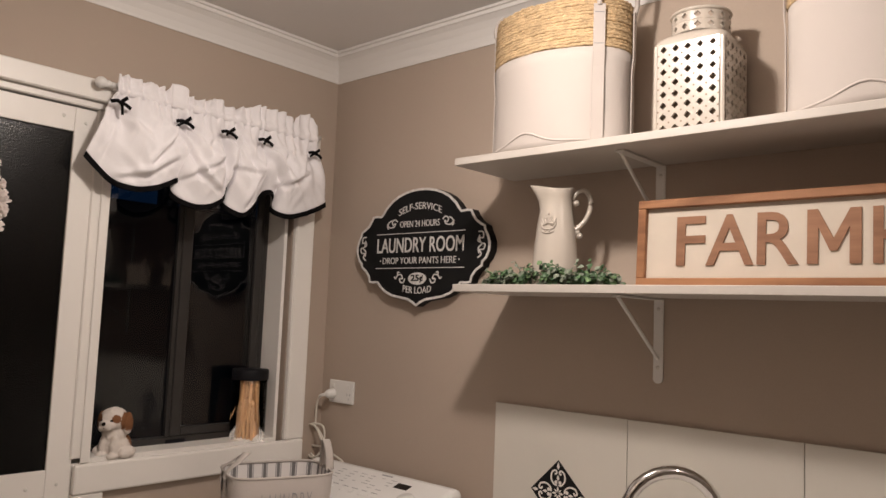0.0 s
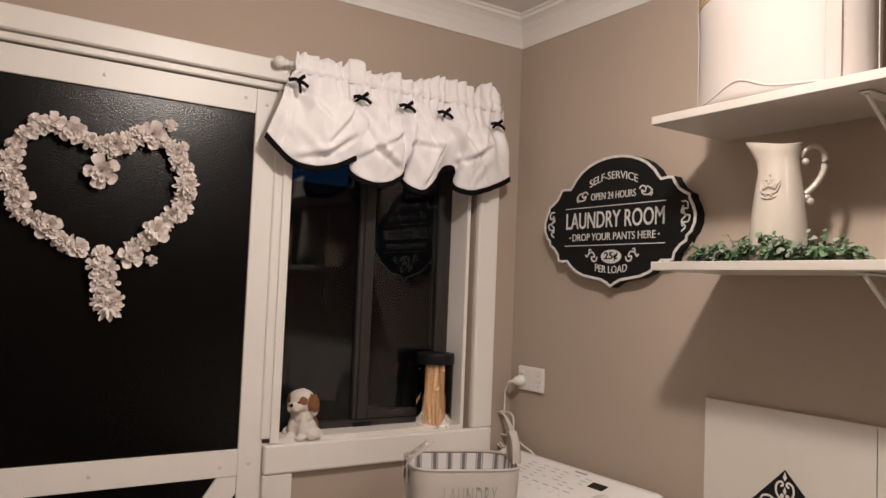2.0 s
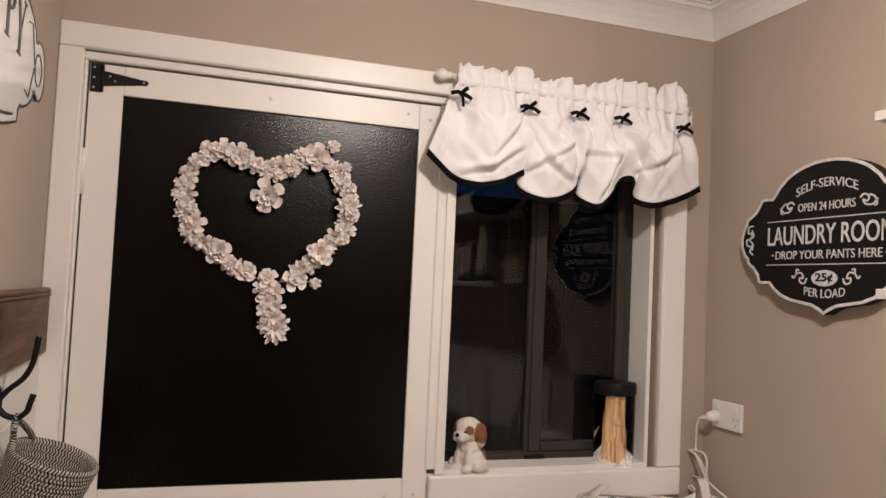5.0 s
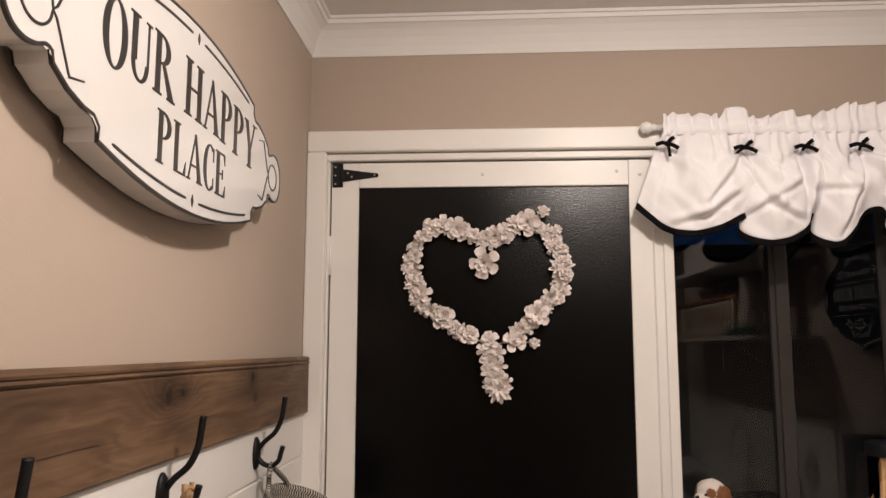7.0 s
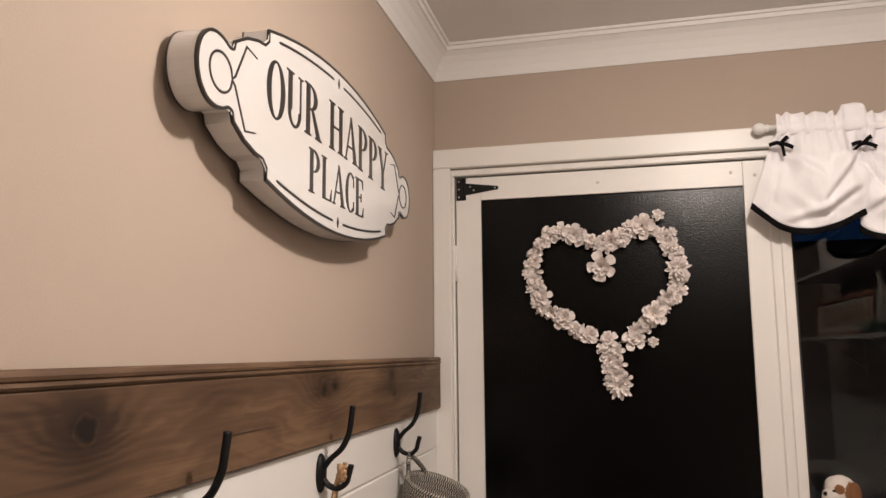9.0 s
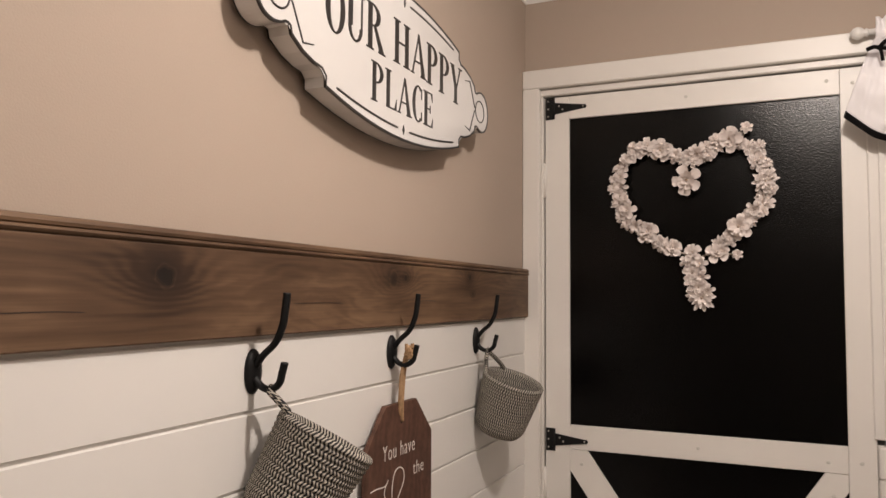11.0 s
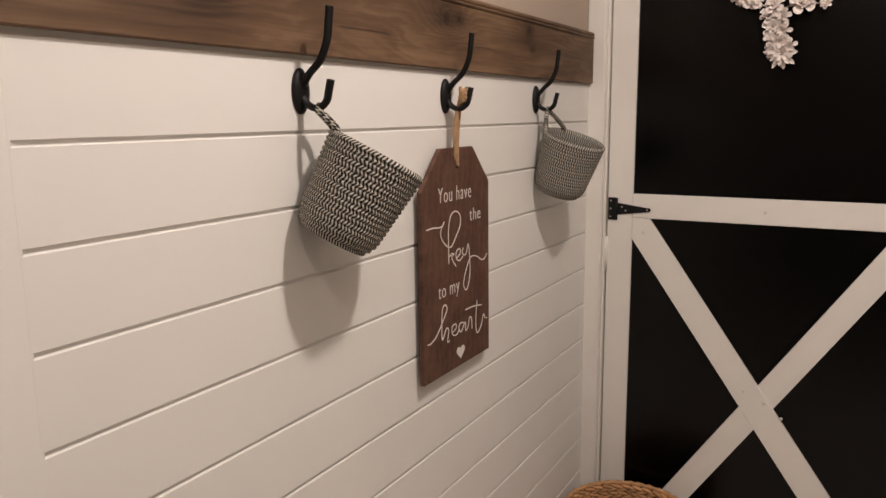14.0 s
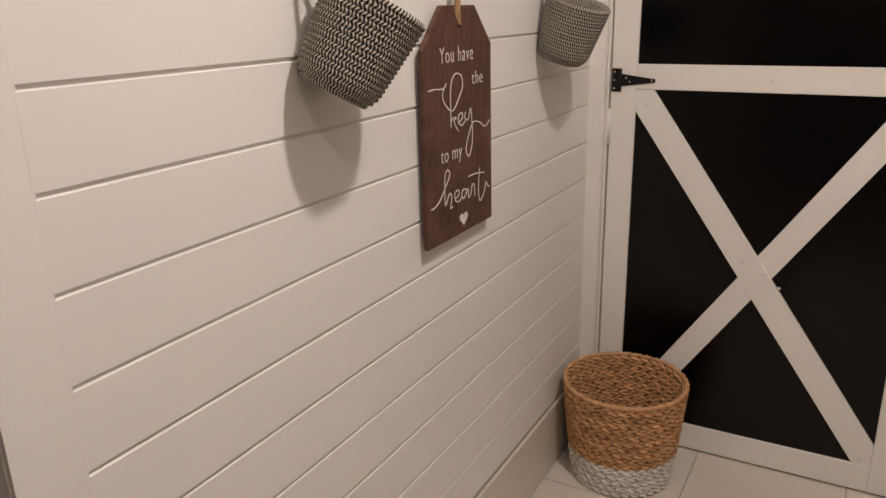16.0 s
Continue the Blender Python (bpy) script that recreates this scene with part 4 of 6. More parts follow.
for sx in (1, -1):
    ring = [(sx * (0.352 + 0.026 * (1 - math.cos(a))), 0.024 * math.sin(a)) for a in (math.tau * i / 12 for i in range(13))]
    part("border_loop", stroke(ring, 0.0015, 0.0012, 3), ENAMELBLACK, hs, m=pose(0, 0, 0.0398))

# ---- heart wreath of white flowers on the door ----
wr = thing("heart_wreath", "heart-shaped wreath of cream white flowers on black door", "wreath", m=Matrix(((0, 0, 1, -0.004), (1, 0, 0, 0.003), (0, 1, 0, 0.001), (0, 0, 0, 1))))


def petal(bm, ang, length, width, lift, curl, z0=0.0):
    rows = []
    for i in range(5):
        t = i / 4
        w = width * ((0.16, 0.60, 0.96, 1.0, 0.50) if width > 0.2 else (0.3, 0.8, 1.0, 0.72, 0.12))[i]
        r = length * (0.08, 0.34, 0.62, 0.86, 1.0)[i]
        z = z0 + lift * t - curl * t * t
        rows.append([Vector((r, w * u, z + 0.22 * w * u * u)) for u in (-1, 0, 1)])
        rows[-1][0].z += w * 0.25
        rows[-1][2].z += w * 0.25
    m = Matrix.Rotation(ang, 3, "Z")
    vs = [[bm.verts.new(m @ p) for p in row] for row in rows]
    for a, b in zip(vs, vs[1:]):
        for k in range(2):
            bm.faces.new((a[k], a[k + 1], b[k + 1], b[k]))


def flower_mesh(kind, seed):
    rnd = random.Random(seed)
    bm = bmesh.new()
    if kind == "open":
        layers = ((5, 1.0, 0.39, 0.20, 0.12), (5, 0.62, 0.29, 0.42, 0.10), (3, 0.34, 0.21, 0.50, 0.1))
    elif kind == "spiky":
        layers = ((8, 1.05, 0.17, 0.10, 0.02), (8, 0.84, 0.15, 0.32, 0.04), (6, 0.52, 0.12, 0.44, 0.03))
    else:
        layers = ((6, 1.0, 0.29, 0.22, 0.20), (6, 0.74, 0.25, 0.46, 0.16), (5, 0.48, 0.21, 0.62, 0.14))
    for li, (n, ln, wd, lift, curl) in enumerate(layers):
        off = rnd.random() * 6
        for i in range(n):
            petal(bm, off + math.tau * i / n + rnd.uniform(-0.12, 0.12), ln * rnd.uniform(0.86, 1.1), wd * rnd.uniform(0.85, 1.12), lift * rnd.uniform(0.7, 1.3), curl, 0.06 * li)
    core = ball(bm, (0, 0, 0.22), (0.11, 0.11, 0.09), 8)
    for f in bm.faces:
        if all(v in core for v in f.verts):
            f.material_index = 1
    return mesh_of(bm, [PETAL, PETALCORE], True, "flower")


FLOWERS = [flower_mesh(k, i) for i, k in enumerate(("open", "spiky", "double", "open", "double", "spiky", "double"))]
HEART_L = [(0.446, 1.838), (0.422, 1.835), (0.388, 1.862), (0.355, 1.868), (0.323, 1.868), (0.293, 1.848), (0.274, 1.815), (0.265, 1.778), (0.263, 1.742), (0.270, 1.706), (0.289, 1.678), (0.315, 1.652), (0.345, 1.630), (0.375, 1.612), (0.403, 1.597)]
HEART_R = [(0.462, 1.842), (0.486, 1.846), (0.512, 1.866), (0.545, 1.880), (0.575, 1.872), (0.600, 1.848), (0.614, 1.816), (0.625, 1.782), (0.632, 1.748), (0.622, 1.712), (0.603, 1.690), (0.580, 1.665), (0.556, 1.640), (0.532, 1.612), (0.506, 1.590)]
for line in (HEART_L, HEART_R):
    part("wire", tube(bmesh.new(), [(y, z, 0.012) for y, z in spline(line + [(0.455, 1.560), (0.465, 1.48)], 4)], 0.0022, 6), PETALCORE, wr, "twisted stem wire")
rnd = random.Random(11)


def flower(y, z, r, h, k=None):
    me = FLOWERS[rnd.randrange(len(FLOWERS)) if k is None else k]
    part("flower", me, None, wr, m=pose(y, z, h, rnd.uniform(-22, 22), rnd.uniform(-22, 22), rnd.uniform(0, 360)) @ Matrix.Diagonal((r * 1.04, r * 1.04, r * 1.3, 1)))


for line in (HEART_L, HEART_R):
    pts = spline(line, 3)
    for i, (y, z) in enumerate(pts):
        if i % 2 == 0:
            flower(y + rnd.uniform(-0.006, 0.006), z + rnd.uniform(-0.006, 0.006), rnd.uniform(0.017, 0.025), 0.014 + rnd.uniform(0, 0.010))
        else:
            s_ = rnd.choice((-1, 1))
            flower(y + s_ * rnd.uniform(0.008, 0.016), z + rnd.uniform(-0.012, 0.012), rnd.uniform(0.012, 0.018), 0.020 + rnd.uniform(0, 0.012))
for y, z, r, k in ((0.441, 1.777, 0.037, 0), (0.372, 1.862, 0.030, 0), (0.548, 1.878, 0.032, 3), (0.300, 1.874, 0.015, 2), (0.587, 1.905, 0.016, 2), (0.628, 1.765, 0.030, 1), (0.285, 1.700, 0.026, 0),
                   (0.340, 1.640, 0.031, 3), (0.565, 1.650, 0.034, 2), (0.512, 1.584, 0.028, 0), (0.561, 1.580, 0.014, 2), (0.400, 1.600, 0.025, 3), (0.451, 1.585, 0.024, 3), (0.440, 1.560, 0.022, 4),
                   (0.470, 1.555, 0.022, 6), (0.450, 1.532, 0.024, 0), (0.474, 1.523, 0.021, 4), (0.448, 1.503, 0.019, 6), (0.464, 1.497, 0.024, 2), (0.472, 1.470, 0.034, 1), (0.452, 1.478, 0.020, 5), (0.486, 1.486, 0.020, 4),
                   (0.468, 1.845, 0.026, 4), (0.455, 1.826, 0.020, 6)):
    flower(y, z, r, 0.026, k)
for a, b in (((0.512, 1.584), (0.561, 1.580)), ((0.575, 1.880), (0.587, 1.905)), ((0.330, 1.866), (0.300, 1.874))):
    part("stem", tube(bmesh.new(), [(*a, 0.012), (*b, 0.018)], 0.0016, 6), PETALCORE, wr)

# ---- valance curtain ----
val = thing("valance", "gathered white cotton valance with black hem and bows", "curtain", m=Matrix.Translation((0, -0.001, 0.004)) @ Matrix.Diagonal((1, 1.014, 1, 1)))
KNOTS = [0.868, 1.053, 1.190, 1.317, 1.502]
HEMLINE = [(0.798, 1.905, 0), (0.828, 1.876, 0), (0.865, 1.844, 4), (0.920, 1.830, 8), (0.985, 1.843, 8), (1.045, 1.874, 6), (1.080, 1.882, -2), (1.070, 1.866, -16), (1.046, 1.852, -18), (1.038, 1.834, -8),
           (1.062, 1.814, 2), (1.105, 1.806, 6), (1.150, 1.815, 8), (1.188, 1.842, 6), (1.204, 1.874, -2), (1.216, 1.862, -16), (1.206, 1.840, -16), (1.204, 1.822, -6), (1.228, 1.805, 4), (1.258, 1.802, 8),
           (1.288, 1.828, 6), (1.322, 1.878, 2), (1.360, 1.888, -2), (1.380, 1.868, -14), (1.374, 1.842, -14), (1.380, 1.824, 0), (1.420, 1.818, 8), (1.475, 1.834, 8), (1.530, 1.858, 4), (1.570, 1.880, 0)]
NU, NV = 240, 48
fine = spline(HEMLINE, 12)
run = [0.0]
for p, q in zip(fine, fine[1:]):
    run.append(run[-1] + math.hypot(q[0] - p[0], q[1] - p[1]))
HEMC = []
k = 0
for i in range(NU + 1):
    want = run[-1] * i / NU
    while k < len(run) - 2 and run[k + 1] < want:
        k += 1
    t = (want - run[k]) / max(1e-9, run[k + 1] - run[k])
    HEMC.append([fine[k][j] + (fine[k + 1][j] - fine[k][j]) * t for j in range(3)])


# creases of the swags: from y, z to y, z, and depth
CREASES = [(1.024, 1.920, 0.961, 1.875, 0.0090), (0.961, 1.875, 0.884, 1.854, 0.0090), (1.044, 2.013, 0.967, 1.908, 0.0070), (1.051, 1.988, 1.100, 1.902, 0.0080), (1.100, 1.902, 1.156, 1.869, 0.0080), (1.185, 2.004, 1.187, 1.894, 0.0080), (1.069, 2.045, 1.152, 1.957, 0.0050), (1.228, 2.061, 1.281, 1.932, 0.0070), (1.281, 1.932, 1.218, 1.933, 0.0060), (1.330, 2.008, 1.273, 1.842, 0.0080), (1.335, 1.994, 1.384, 1.914, 0.0070), (1.384, 1.910, 1.471, 1.956, 0.0080), (1.168, 1.946, 1.066, 1.883, 0.0070), (0.871, 2.019, 0.839, 1.895, 0.0060), (1.483, 2.010, 1.439, 1.936, 0.0060)]


def crease(y, z):
    """Depth of the cloth's creases: a sharp valley with a rounded ridge above it."""
    total = 0.0
    for y0, z0, y1, z1, depth in CREASES:
        dy, dz = y1 - y0, z1 - z0
        ln = math.hypot(dy, dz)
        t = ((y - y0) * dy + (z - z0) * dz) / (ln * ln)
        side = ((z - z0) * dy - (y - y0) * dz) / ln
        if dy < 0:
            side = -side
        fade = math.exp(-(max(0.0, -t, t - 1) * ln / 0.018) ** 2)
        total += depth * fade * (1.1 * math.exp(-((side - 0.013) / 0.011) ** 2) - math.exp(-(side / 0.0065) ** 2))
    return total


def cloth_point(i, v):
    """i runs along the rod in NU steps, v from the rod (0) to the hem (1)."""
    u = i / NU
    hy, hz, hx = HEMC[i]
    yt = 0.866 + 0.662 * u
    y = yt + (hy - yt) * v ** 0.85
    z = 2.082 + (hz - 2.082) * v
    near = min(abs(y - kk) for kk in KNOTS)
    pinch = math.exp(-(near / 0.030) ** 2)
    edge = min(1.0, 0.25 + 6.0 * min(u, 1 - u))
    puff = math.sin(math.pi * min(1.0, v / 0.94)) ** 1.3 * (1 - 0.8 * pinch * math.exp(-((v - 0.25) / 0.3) ** 2)) * 0.042 * edge
    gather = 0.0062 * math.sin(yt * 205 + 5.0 * noise.noise((yt * 26, 0, 3))) * math.exp(-v * 5.0) + 0.0085 * noise.noise((yt * 62, v * 1.6, 9.0)) * math.exp(-((v - 0.22) / 0.30) ** 2)
    # folds run from each bow down and out to the swags
    mid = min(KNOTS, key=lambda kk: abs(y - kk))
    fan = math.atan2(y - mid, max(0.02, 2.05 - z))
    rays = 0.010 * math.sin(fan * 9.0 + mid * 31) * math.exp(-((v - 0.38) / 0.26) ** 2)
    fold = 0.020 * noise.noise((y * 13 + 3.0, z * 7, 1.7)) * v * (1.1 - v) + 0.007 * noise.noise((y * 30 + z * 26, z * 12, 5.0)) * min(1, v * 2.5)
    drape = 0.012 * math.sin((z + 5.0 * near * near * 3) * 95 + mid * 50) * max(0.0, v - 0.40) * (1 - v) * 4
    x = 0.066 + puff + gather + (0.7 * rays + fold + 0.35 * drape + 1.35 * crease(y, z) * min(1.0, 5.0 * (1 - v))) * edge - 0.020 * pinch * math.exp(-((v - 0.22) / 0.13) ** 2) + 0.0017 * hx * v ** 2.5
    return Vector((max(x, 0.030), y, z))


def sheet(rows):
    bm = bmesh.new()
    vs = [[bm.verts.new(p) for p in row] for row in rows]
    for a, b in zip(vs, vs[1:]):
        for k in range(len(a) - 1):
            bm.faces.new((a[k], a[k + 1], b[k + 1], b[k]))
    return bm


def thick(ob, t):
    md = ob.modifiers.new("thickness", "SOLIDIFY")
    md.thickness, md.offset = t, 0
    return ob


thick(part("skirt", sheet([[cloth_point(i, j / NV * 0.955) for i in range(NU + 1)] for j in range(NV + 1)]), FABRIC, val, smooth=True), 0.0012)
hemrows = []
for j in range(5):
    row = []
    for i in range(NU + 1):
        p = cloth_point(i, 0.955)
        q = cloth_point(i, 0.90)
        d = (p - q).normalized()
        row.append(p + d * 0.0155 * j / 4 + Vector((0.0012, 0, 0)))
    hemrows.append(row)
thick(part("hem", sheet(hemrows), HEM, val, "black satin bias hem", True), 0.0022)
head = []
for j in range(13):
    row = []
    for i in range(NU + 1):
        u, t = i / NU, j / 12
        y = 0.866 + 0.662 * u
        ruff = math.sin(y * 205 + 5.0 * noise.noise((y * 26, 0, 3)))
        top = 2.120 + 0.030 * (0.5 + 0.5 * math.tanh(6 * noise.noise((y * 17, 2.2, 0.4)))) + 0.0018 * ruff + (0.014 if u > 0.86 else 0) + (0.008 if u < 0.2 else 0)
        z = 2.078 + (top - 2.078) * t
        pipe = 0.007 * math.sin(math.pi * min(1, t * 2.2)) if t < 0.45 else 0
        x = 0.064 + pipe + (0.0035 + 0.004 * t) * ruff * (0.5 + 0.5 * t) + 0.006 * noise.noise((y * 30, t * 3, 8)) * t
        row.append(Vector((x, y + 0.004 * noise.noise((y * 50, t * 4, 1)) * t, z)))
    head.append(row)
thick(part("ruffle", sheet(head), FABRIC, val, "gathered ruffled heading", True), 0.0012)


def ribbon(pts, half):
    """A flat ribbon along points (x, y, z), its width upright to its run."""
    P = [Vector(p) for p in spline(pts, 4)]
    rows = []
    for i, p in enumerate(P):
        t = (P[min(i + 1, len(P) - 1)] - P[max(i - 1, 0)]).normalized()
        w = t.cross(Vector((1, 0, 0))).normalized() * half
        rows.append([p - w + Vector((0.0006, 0, 0)), p + w + Vector((0.0006, 0, 0)), p + w - Vector((0.0006, 0, 0)), p - w - Vector((0.0006, 0, 0)), p - w + Vector((0.0006, 0, 0))])
    return sheet(rows)


def bow(y, z, x, tail):
    b = part("bow", bx(x + 0.003, x + 0.011, y - 0.005, y + 0.005, z - 0.0055, z + 0.0055, bevel=0.002), HEM, val, "black ribbon bow")
    part("bow_loop", ribbon([(x + 0.006, y, z), (x + 0.013, y - 0.012, z + 0.001), (x + 0.009, y - 0.027, z - 0.003)], 0.0048), HEM, b)
    part("bow_loop", ribbon([(x + 0.006, y, z), (x + 0.013, y + 0.009, z + 0.010), (x + 0.009, y + 0.017, z + 0.015)], 0.0048), HEM, b)
    part("bow_tail", ribbon([(x + 0.007, y, z), (x + 0.010, y + tail[0] * 0.5, z + tail[1] * 0.35), (x + 0.008, y + tail[0], z + tail[1])], 0.0036), HEM, b)
    part("bow_tail", ribbon([(x + 0.007, y, z), (x + 0.011, y + 0.013, z - 0.005), (x + 0.008, y + 0.027, z - 0.012)], 0.0048), HEM, b)


for (y, tail, dz) in ((0.872, (0.006, -0.032), 0.012), (1.053, (-0.032, -0.028), 0.0), (1.192, (-0.010, -0.010), 0.0), (1.317, (-0.006, -0.014), 0.002), (1.505, (-0.020, -0.014), -0.002)):
    bow(y, 2.041 + dz, 0.074, tail)
rod = thing("curtain_rod", "white curtain rod with turned finial", "curtain rod", m=Matrix.Translation((0, -0.001, 0.004)) @ Matrix.Diagonal((1, 1.014, 1, 1)))
part("pole", tube(bmesh.new(), [(0.052, 0.852, 2.101), (0.052, 1.545, 2.101)], 0.0075, 14), PLASTIC, rod, smooth=True)
part("finial", lathe(bmesh.new(), [(0.008, 0), (0.0105, 0.004), (0.008, 0.008), (0.013, 0.014), (0.0155, 0.022), (0.013, 0.031), (0.006, 0.037), (0.0006, 0.039)], 20), PLASTIC, rod, smooth=True, m=Matrix.Translation((0.052, 0.853, 2.101)) @ pose(0, 0, 0, 90, 0, 0))
for y in (0.874, 1.53):
    part("bracket", bx(0.0205, 0.052, y - 0.005, y + 0.005, 2.090, 2.100, bevel=0.002), PLASTIC, rod)

# ---- things on the window sill ----
SILL = 1.122
jar = thing("peg_jar", "clear jar of wooden clothes pegs with black lid", "jar", m=pose(-0.036, 1.412, SILL) @ Matrix.Diagonal((1, 1, 1.12, 1)))
part("jar_wall", lathe(bmesh.new(), [(0.001, 0.0005), (0.050, 0.0005), (0.054, 0.004), (0.054, 0.172), (0.0520, 0.172), (0.0520, 0.006), (0.001, 0.006)], 48, cap=False), CLEAR, jar, smooth=True).visible_shadow = False
part("lid", lathe(bmesh.new(), [(0.001, 0.1725), (0.056, 0.1725), (0.0565, 0.175), (0.0565, 0.197), (0.055, 0.201), (0.001, 0.204)], 40, cap=False), LID, jar, "black screw lid", True)
pegb = lathe(bmesh.new(), [(0.0005, 0.098), (0.0045, 0.096), (0.006, 0.091), (0.0045, 0.086), (0.0040, 0.083), (0.0058, 0.078), (0.0058, 0.058)], 8, cap=False)
for sx in (-1, 1):
    box(pegb, sx * 0.0036 - 0.0020, sx * 0.0036 + 0.0020, -0.0042, 0.0042, 0.0, 0.060)
PEG_ME = mesh_of(pegb, PEG, False, "peg")
rnd = random.Random(5)
for i in range(84):
    a, rr = rnd.uniform(0, math.tau), 0.041 * math.sqrt(rnd.uniform(0.05, 1.0))
    lvl = rnd.uniform(0.056, 0.060) if i < 44 else rnd.uniform(0.100, 0.116)
    flip = pose(0, 0, 0, 180, 0, 0) if rnd.random() < 0.35 else Matrix()
    part("peg", PEG_ME, None, jar, m=pose(rr * math.cos(a), rr * math.sin(a), lvl) @ pose(0, 0, 0, 0, 0, math.degrees(a)) @ pose(0, 0, 0, rnd.uniform(-9, 9), rnd.uniform(-5, 1), rnd.uniform(-40, 40)) @ flip @ pose(0, 0, -0.049))


def patched(name, base, spots, scale=60):
    """Fur paint with soft-edged patches: spots are (place, radius, colour) in the object's space."""
    m = bpy.data.materials.new(name)
    m.use_nodes = True
    nt = m.node_tree
    p = nt.nodes["Principled BSDF"]
    p.inputs["Roughness"].default_value = 0.85
    p.inputs["Specular IOR Level"].default_value = 0.15
    tc = nt.nodes.new("ShaderNodeTexCoord")
    nz = nt.nodes.new("ShaderNodeTexNoise")
    nz.inputs["Scale"].default_value, nz.inputs["Detail"].default_value = 130, 4
    nt.links.new(tc.outputs["Object"], nz.inputs["Vector"])
    col = None
    for place, radius, rgb in spots:
        d = nt.nodes.new("ShaderNodeVectorMath")
        d.operation = "DISTANCE"
        d.inputs[1].default_value = place
        nt.links.new(tc.outputs["Object"], d.inputs[0])
        wob = math_node(nt, "ADD", d.outputs["Value"], math_node(nt, "MULTIPLY", math_node(nt, "SUBTRACT", nz.outputs["Fac"], 0.5), radius * 0.5))
        mr = nt.nodes.new("ShaderNodeMapRange")
        mr.inputs["From Min"].default_value, mr.inputs["From Max"].default_value = radius * 0.92, radius * 1.08
        mr.inputs["To Min"].default_value, mr.inputs["To Max"].default_value = 1, 0
        nt.links.new(wob, mr.inputs["Value"])
        mx = nt.nodes.new("ShaderNodeMixRGB")
        mx.inputs[2].default_value = (*rgb, 1)
        if col is None:
            mx.inputs[1].default_value = (*base, 1)
        else:
            nt.links.new(col, mx.inputs[1])
        nt.links.new(mr.outputs["Result"], mx.inputs[0])
        col = mx.outputs[0]
    nt.links.new(col, p.inputs["Base Color"])
    bp = nt.nodes.new("ShaderNodeBump")
    bp.inputs["Strength"].default_value, bp.inputs["Distance"].default_value = 0.8, 0.002
    nt.links.new(nz.outputs["Fac"], bp.inputs["Height"])
    nt.links.new(bp.outputs["Normal"], p.inputs["Normal"])
    return m


FUR, RUST, NOIR = (0.70, 0.64, 0.59), (0.21, 0.095, 0.045), (0.012, 0.009, 0.008)
PUP = patched("painted_fur", FUR, [((0.006, 0.040, 0.100), 0.026, RUST), ((0.006, -0.040, 0.100), 0.026, RUST), ((0.034, 0.021, 0.106), 0.012, RUST), ((0.034, -0.021, 0.106), 0.012, RUST), ((-0.030, 0.026, 0.050), 0.030, RUST),
                                   ((0.0445, 0.0135, 0.1015), 0.0040, NOIR), ((0.0445, -0.0135, 0.1015), 0.0040, NOIR), ((0.0575, 0.0, 0.0955), 0.0052, NOIR), ((0.054, 0.0, 0.084), 0.0022, NOIR)])
pb = bmesh.new()
for c, r in (((-0.004, 0, 0.034), (0.040, 0.040, 0.036)), ((0.006, 0, 0.062), (0.030, 0.033, 0.034)), ((0.012, 0, 0.102), (0.036, 0.038, 0.033)), ((0.040, 0, 0.091), (0.018, 0.024, 0.015)), ((0.049, 0.008, 0.086), (0.009, 0.010, 0.009)), ((0.049, -0.008, 0.086), (0.009, 0.010, 0.009)),
             ((0.006, 0.038, 0.094), (0.017, 0.011, 0.030)), ((0.006, -0.038, 0.094), (0.017, 0.011, 0.030)), ((0.026, 0.016, 0.032), (0.013, 0.013, 0.034)), ((0.026, -0.016, 0.032), (0.013, 0.013, 0.034)),
             ((0.036, 0.017, 0.009), (0.019, 0.014, 0.010)), ((0.036, -0.017, 0.009), (0.019, 0.014, 0.010)), ((0.002, 0.038, 0.016), (0.032, 0.018, 0.017)), ((0.002, -0.038, 0.016), (0.032, 0.018, 0.017)), ((0.056, 0, 0.0955), (0.005, 0.006, 0.004))):
    ball(pb, c, r, 20)
for v in pb.verts:
    v.co += 0.0022 * noise.noise_vector(v.co * 95)
    v.co.z = max(v.co.z, 0.0)
pup = new("puppy_figurine", mesh_of(pb, PUP, True, "puppy"))
pup.matrix_world = pose(-0.036, 0.993, SILL, 0, 0, -58)
md = pup.modifiers.new("blend", "REMESH")
md.mode, md.voxel_size, md.use_smooth_shade = "VOXEL", 0.0024, True
tagged(pup, "white and brown sitting puppy figurine on window sill", "figurine")

# ---- north wall: shelves ----
SH1, SH2, SHF = 1.617, 1.933, 1.423


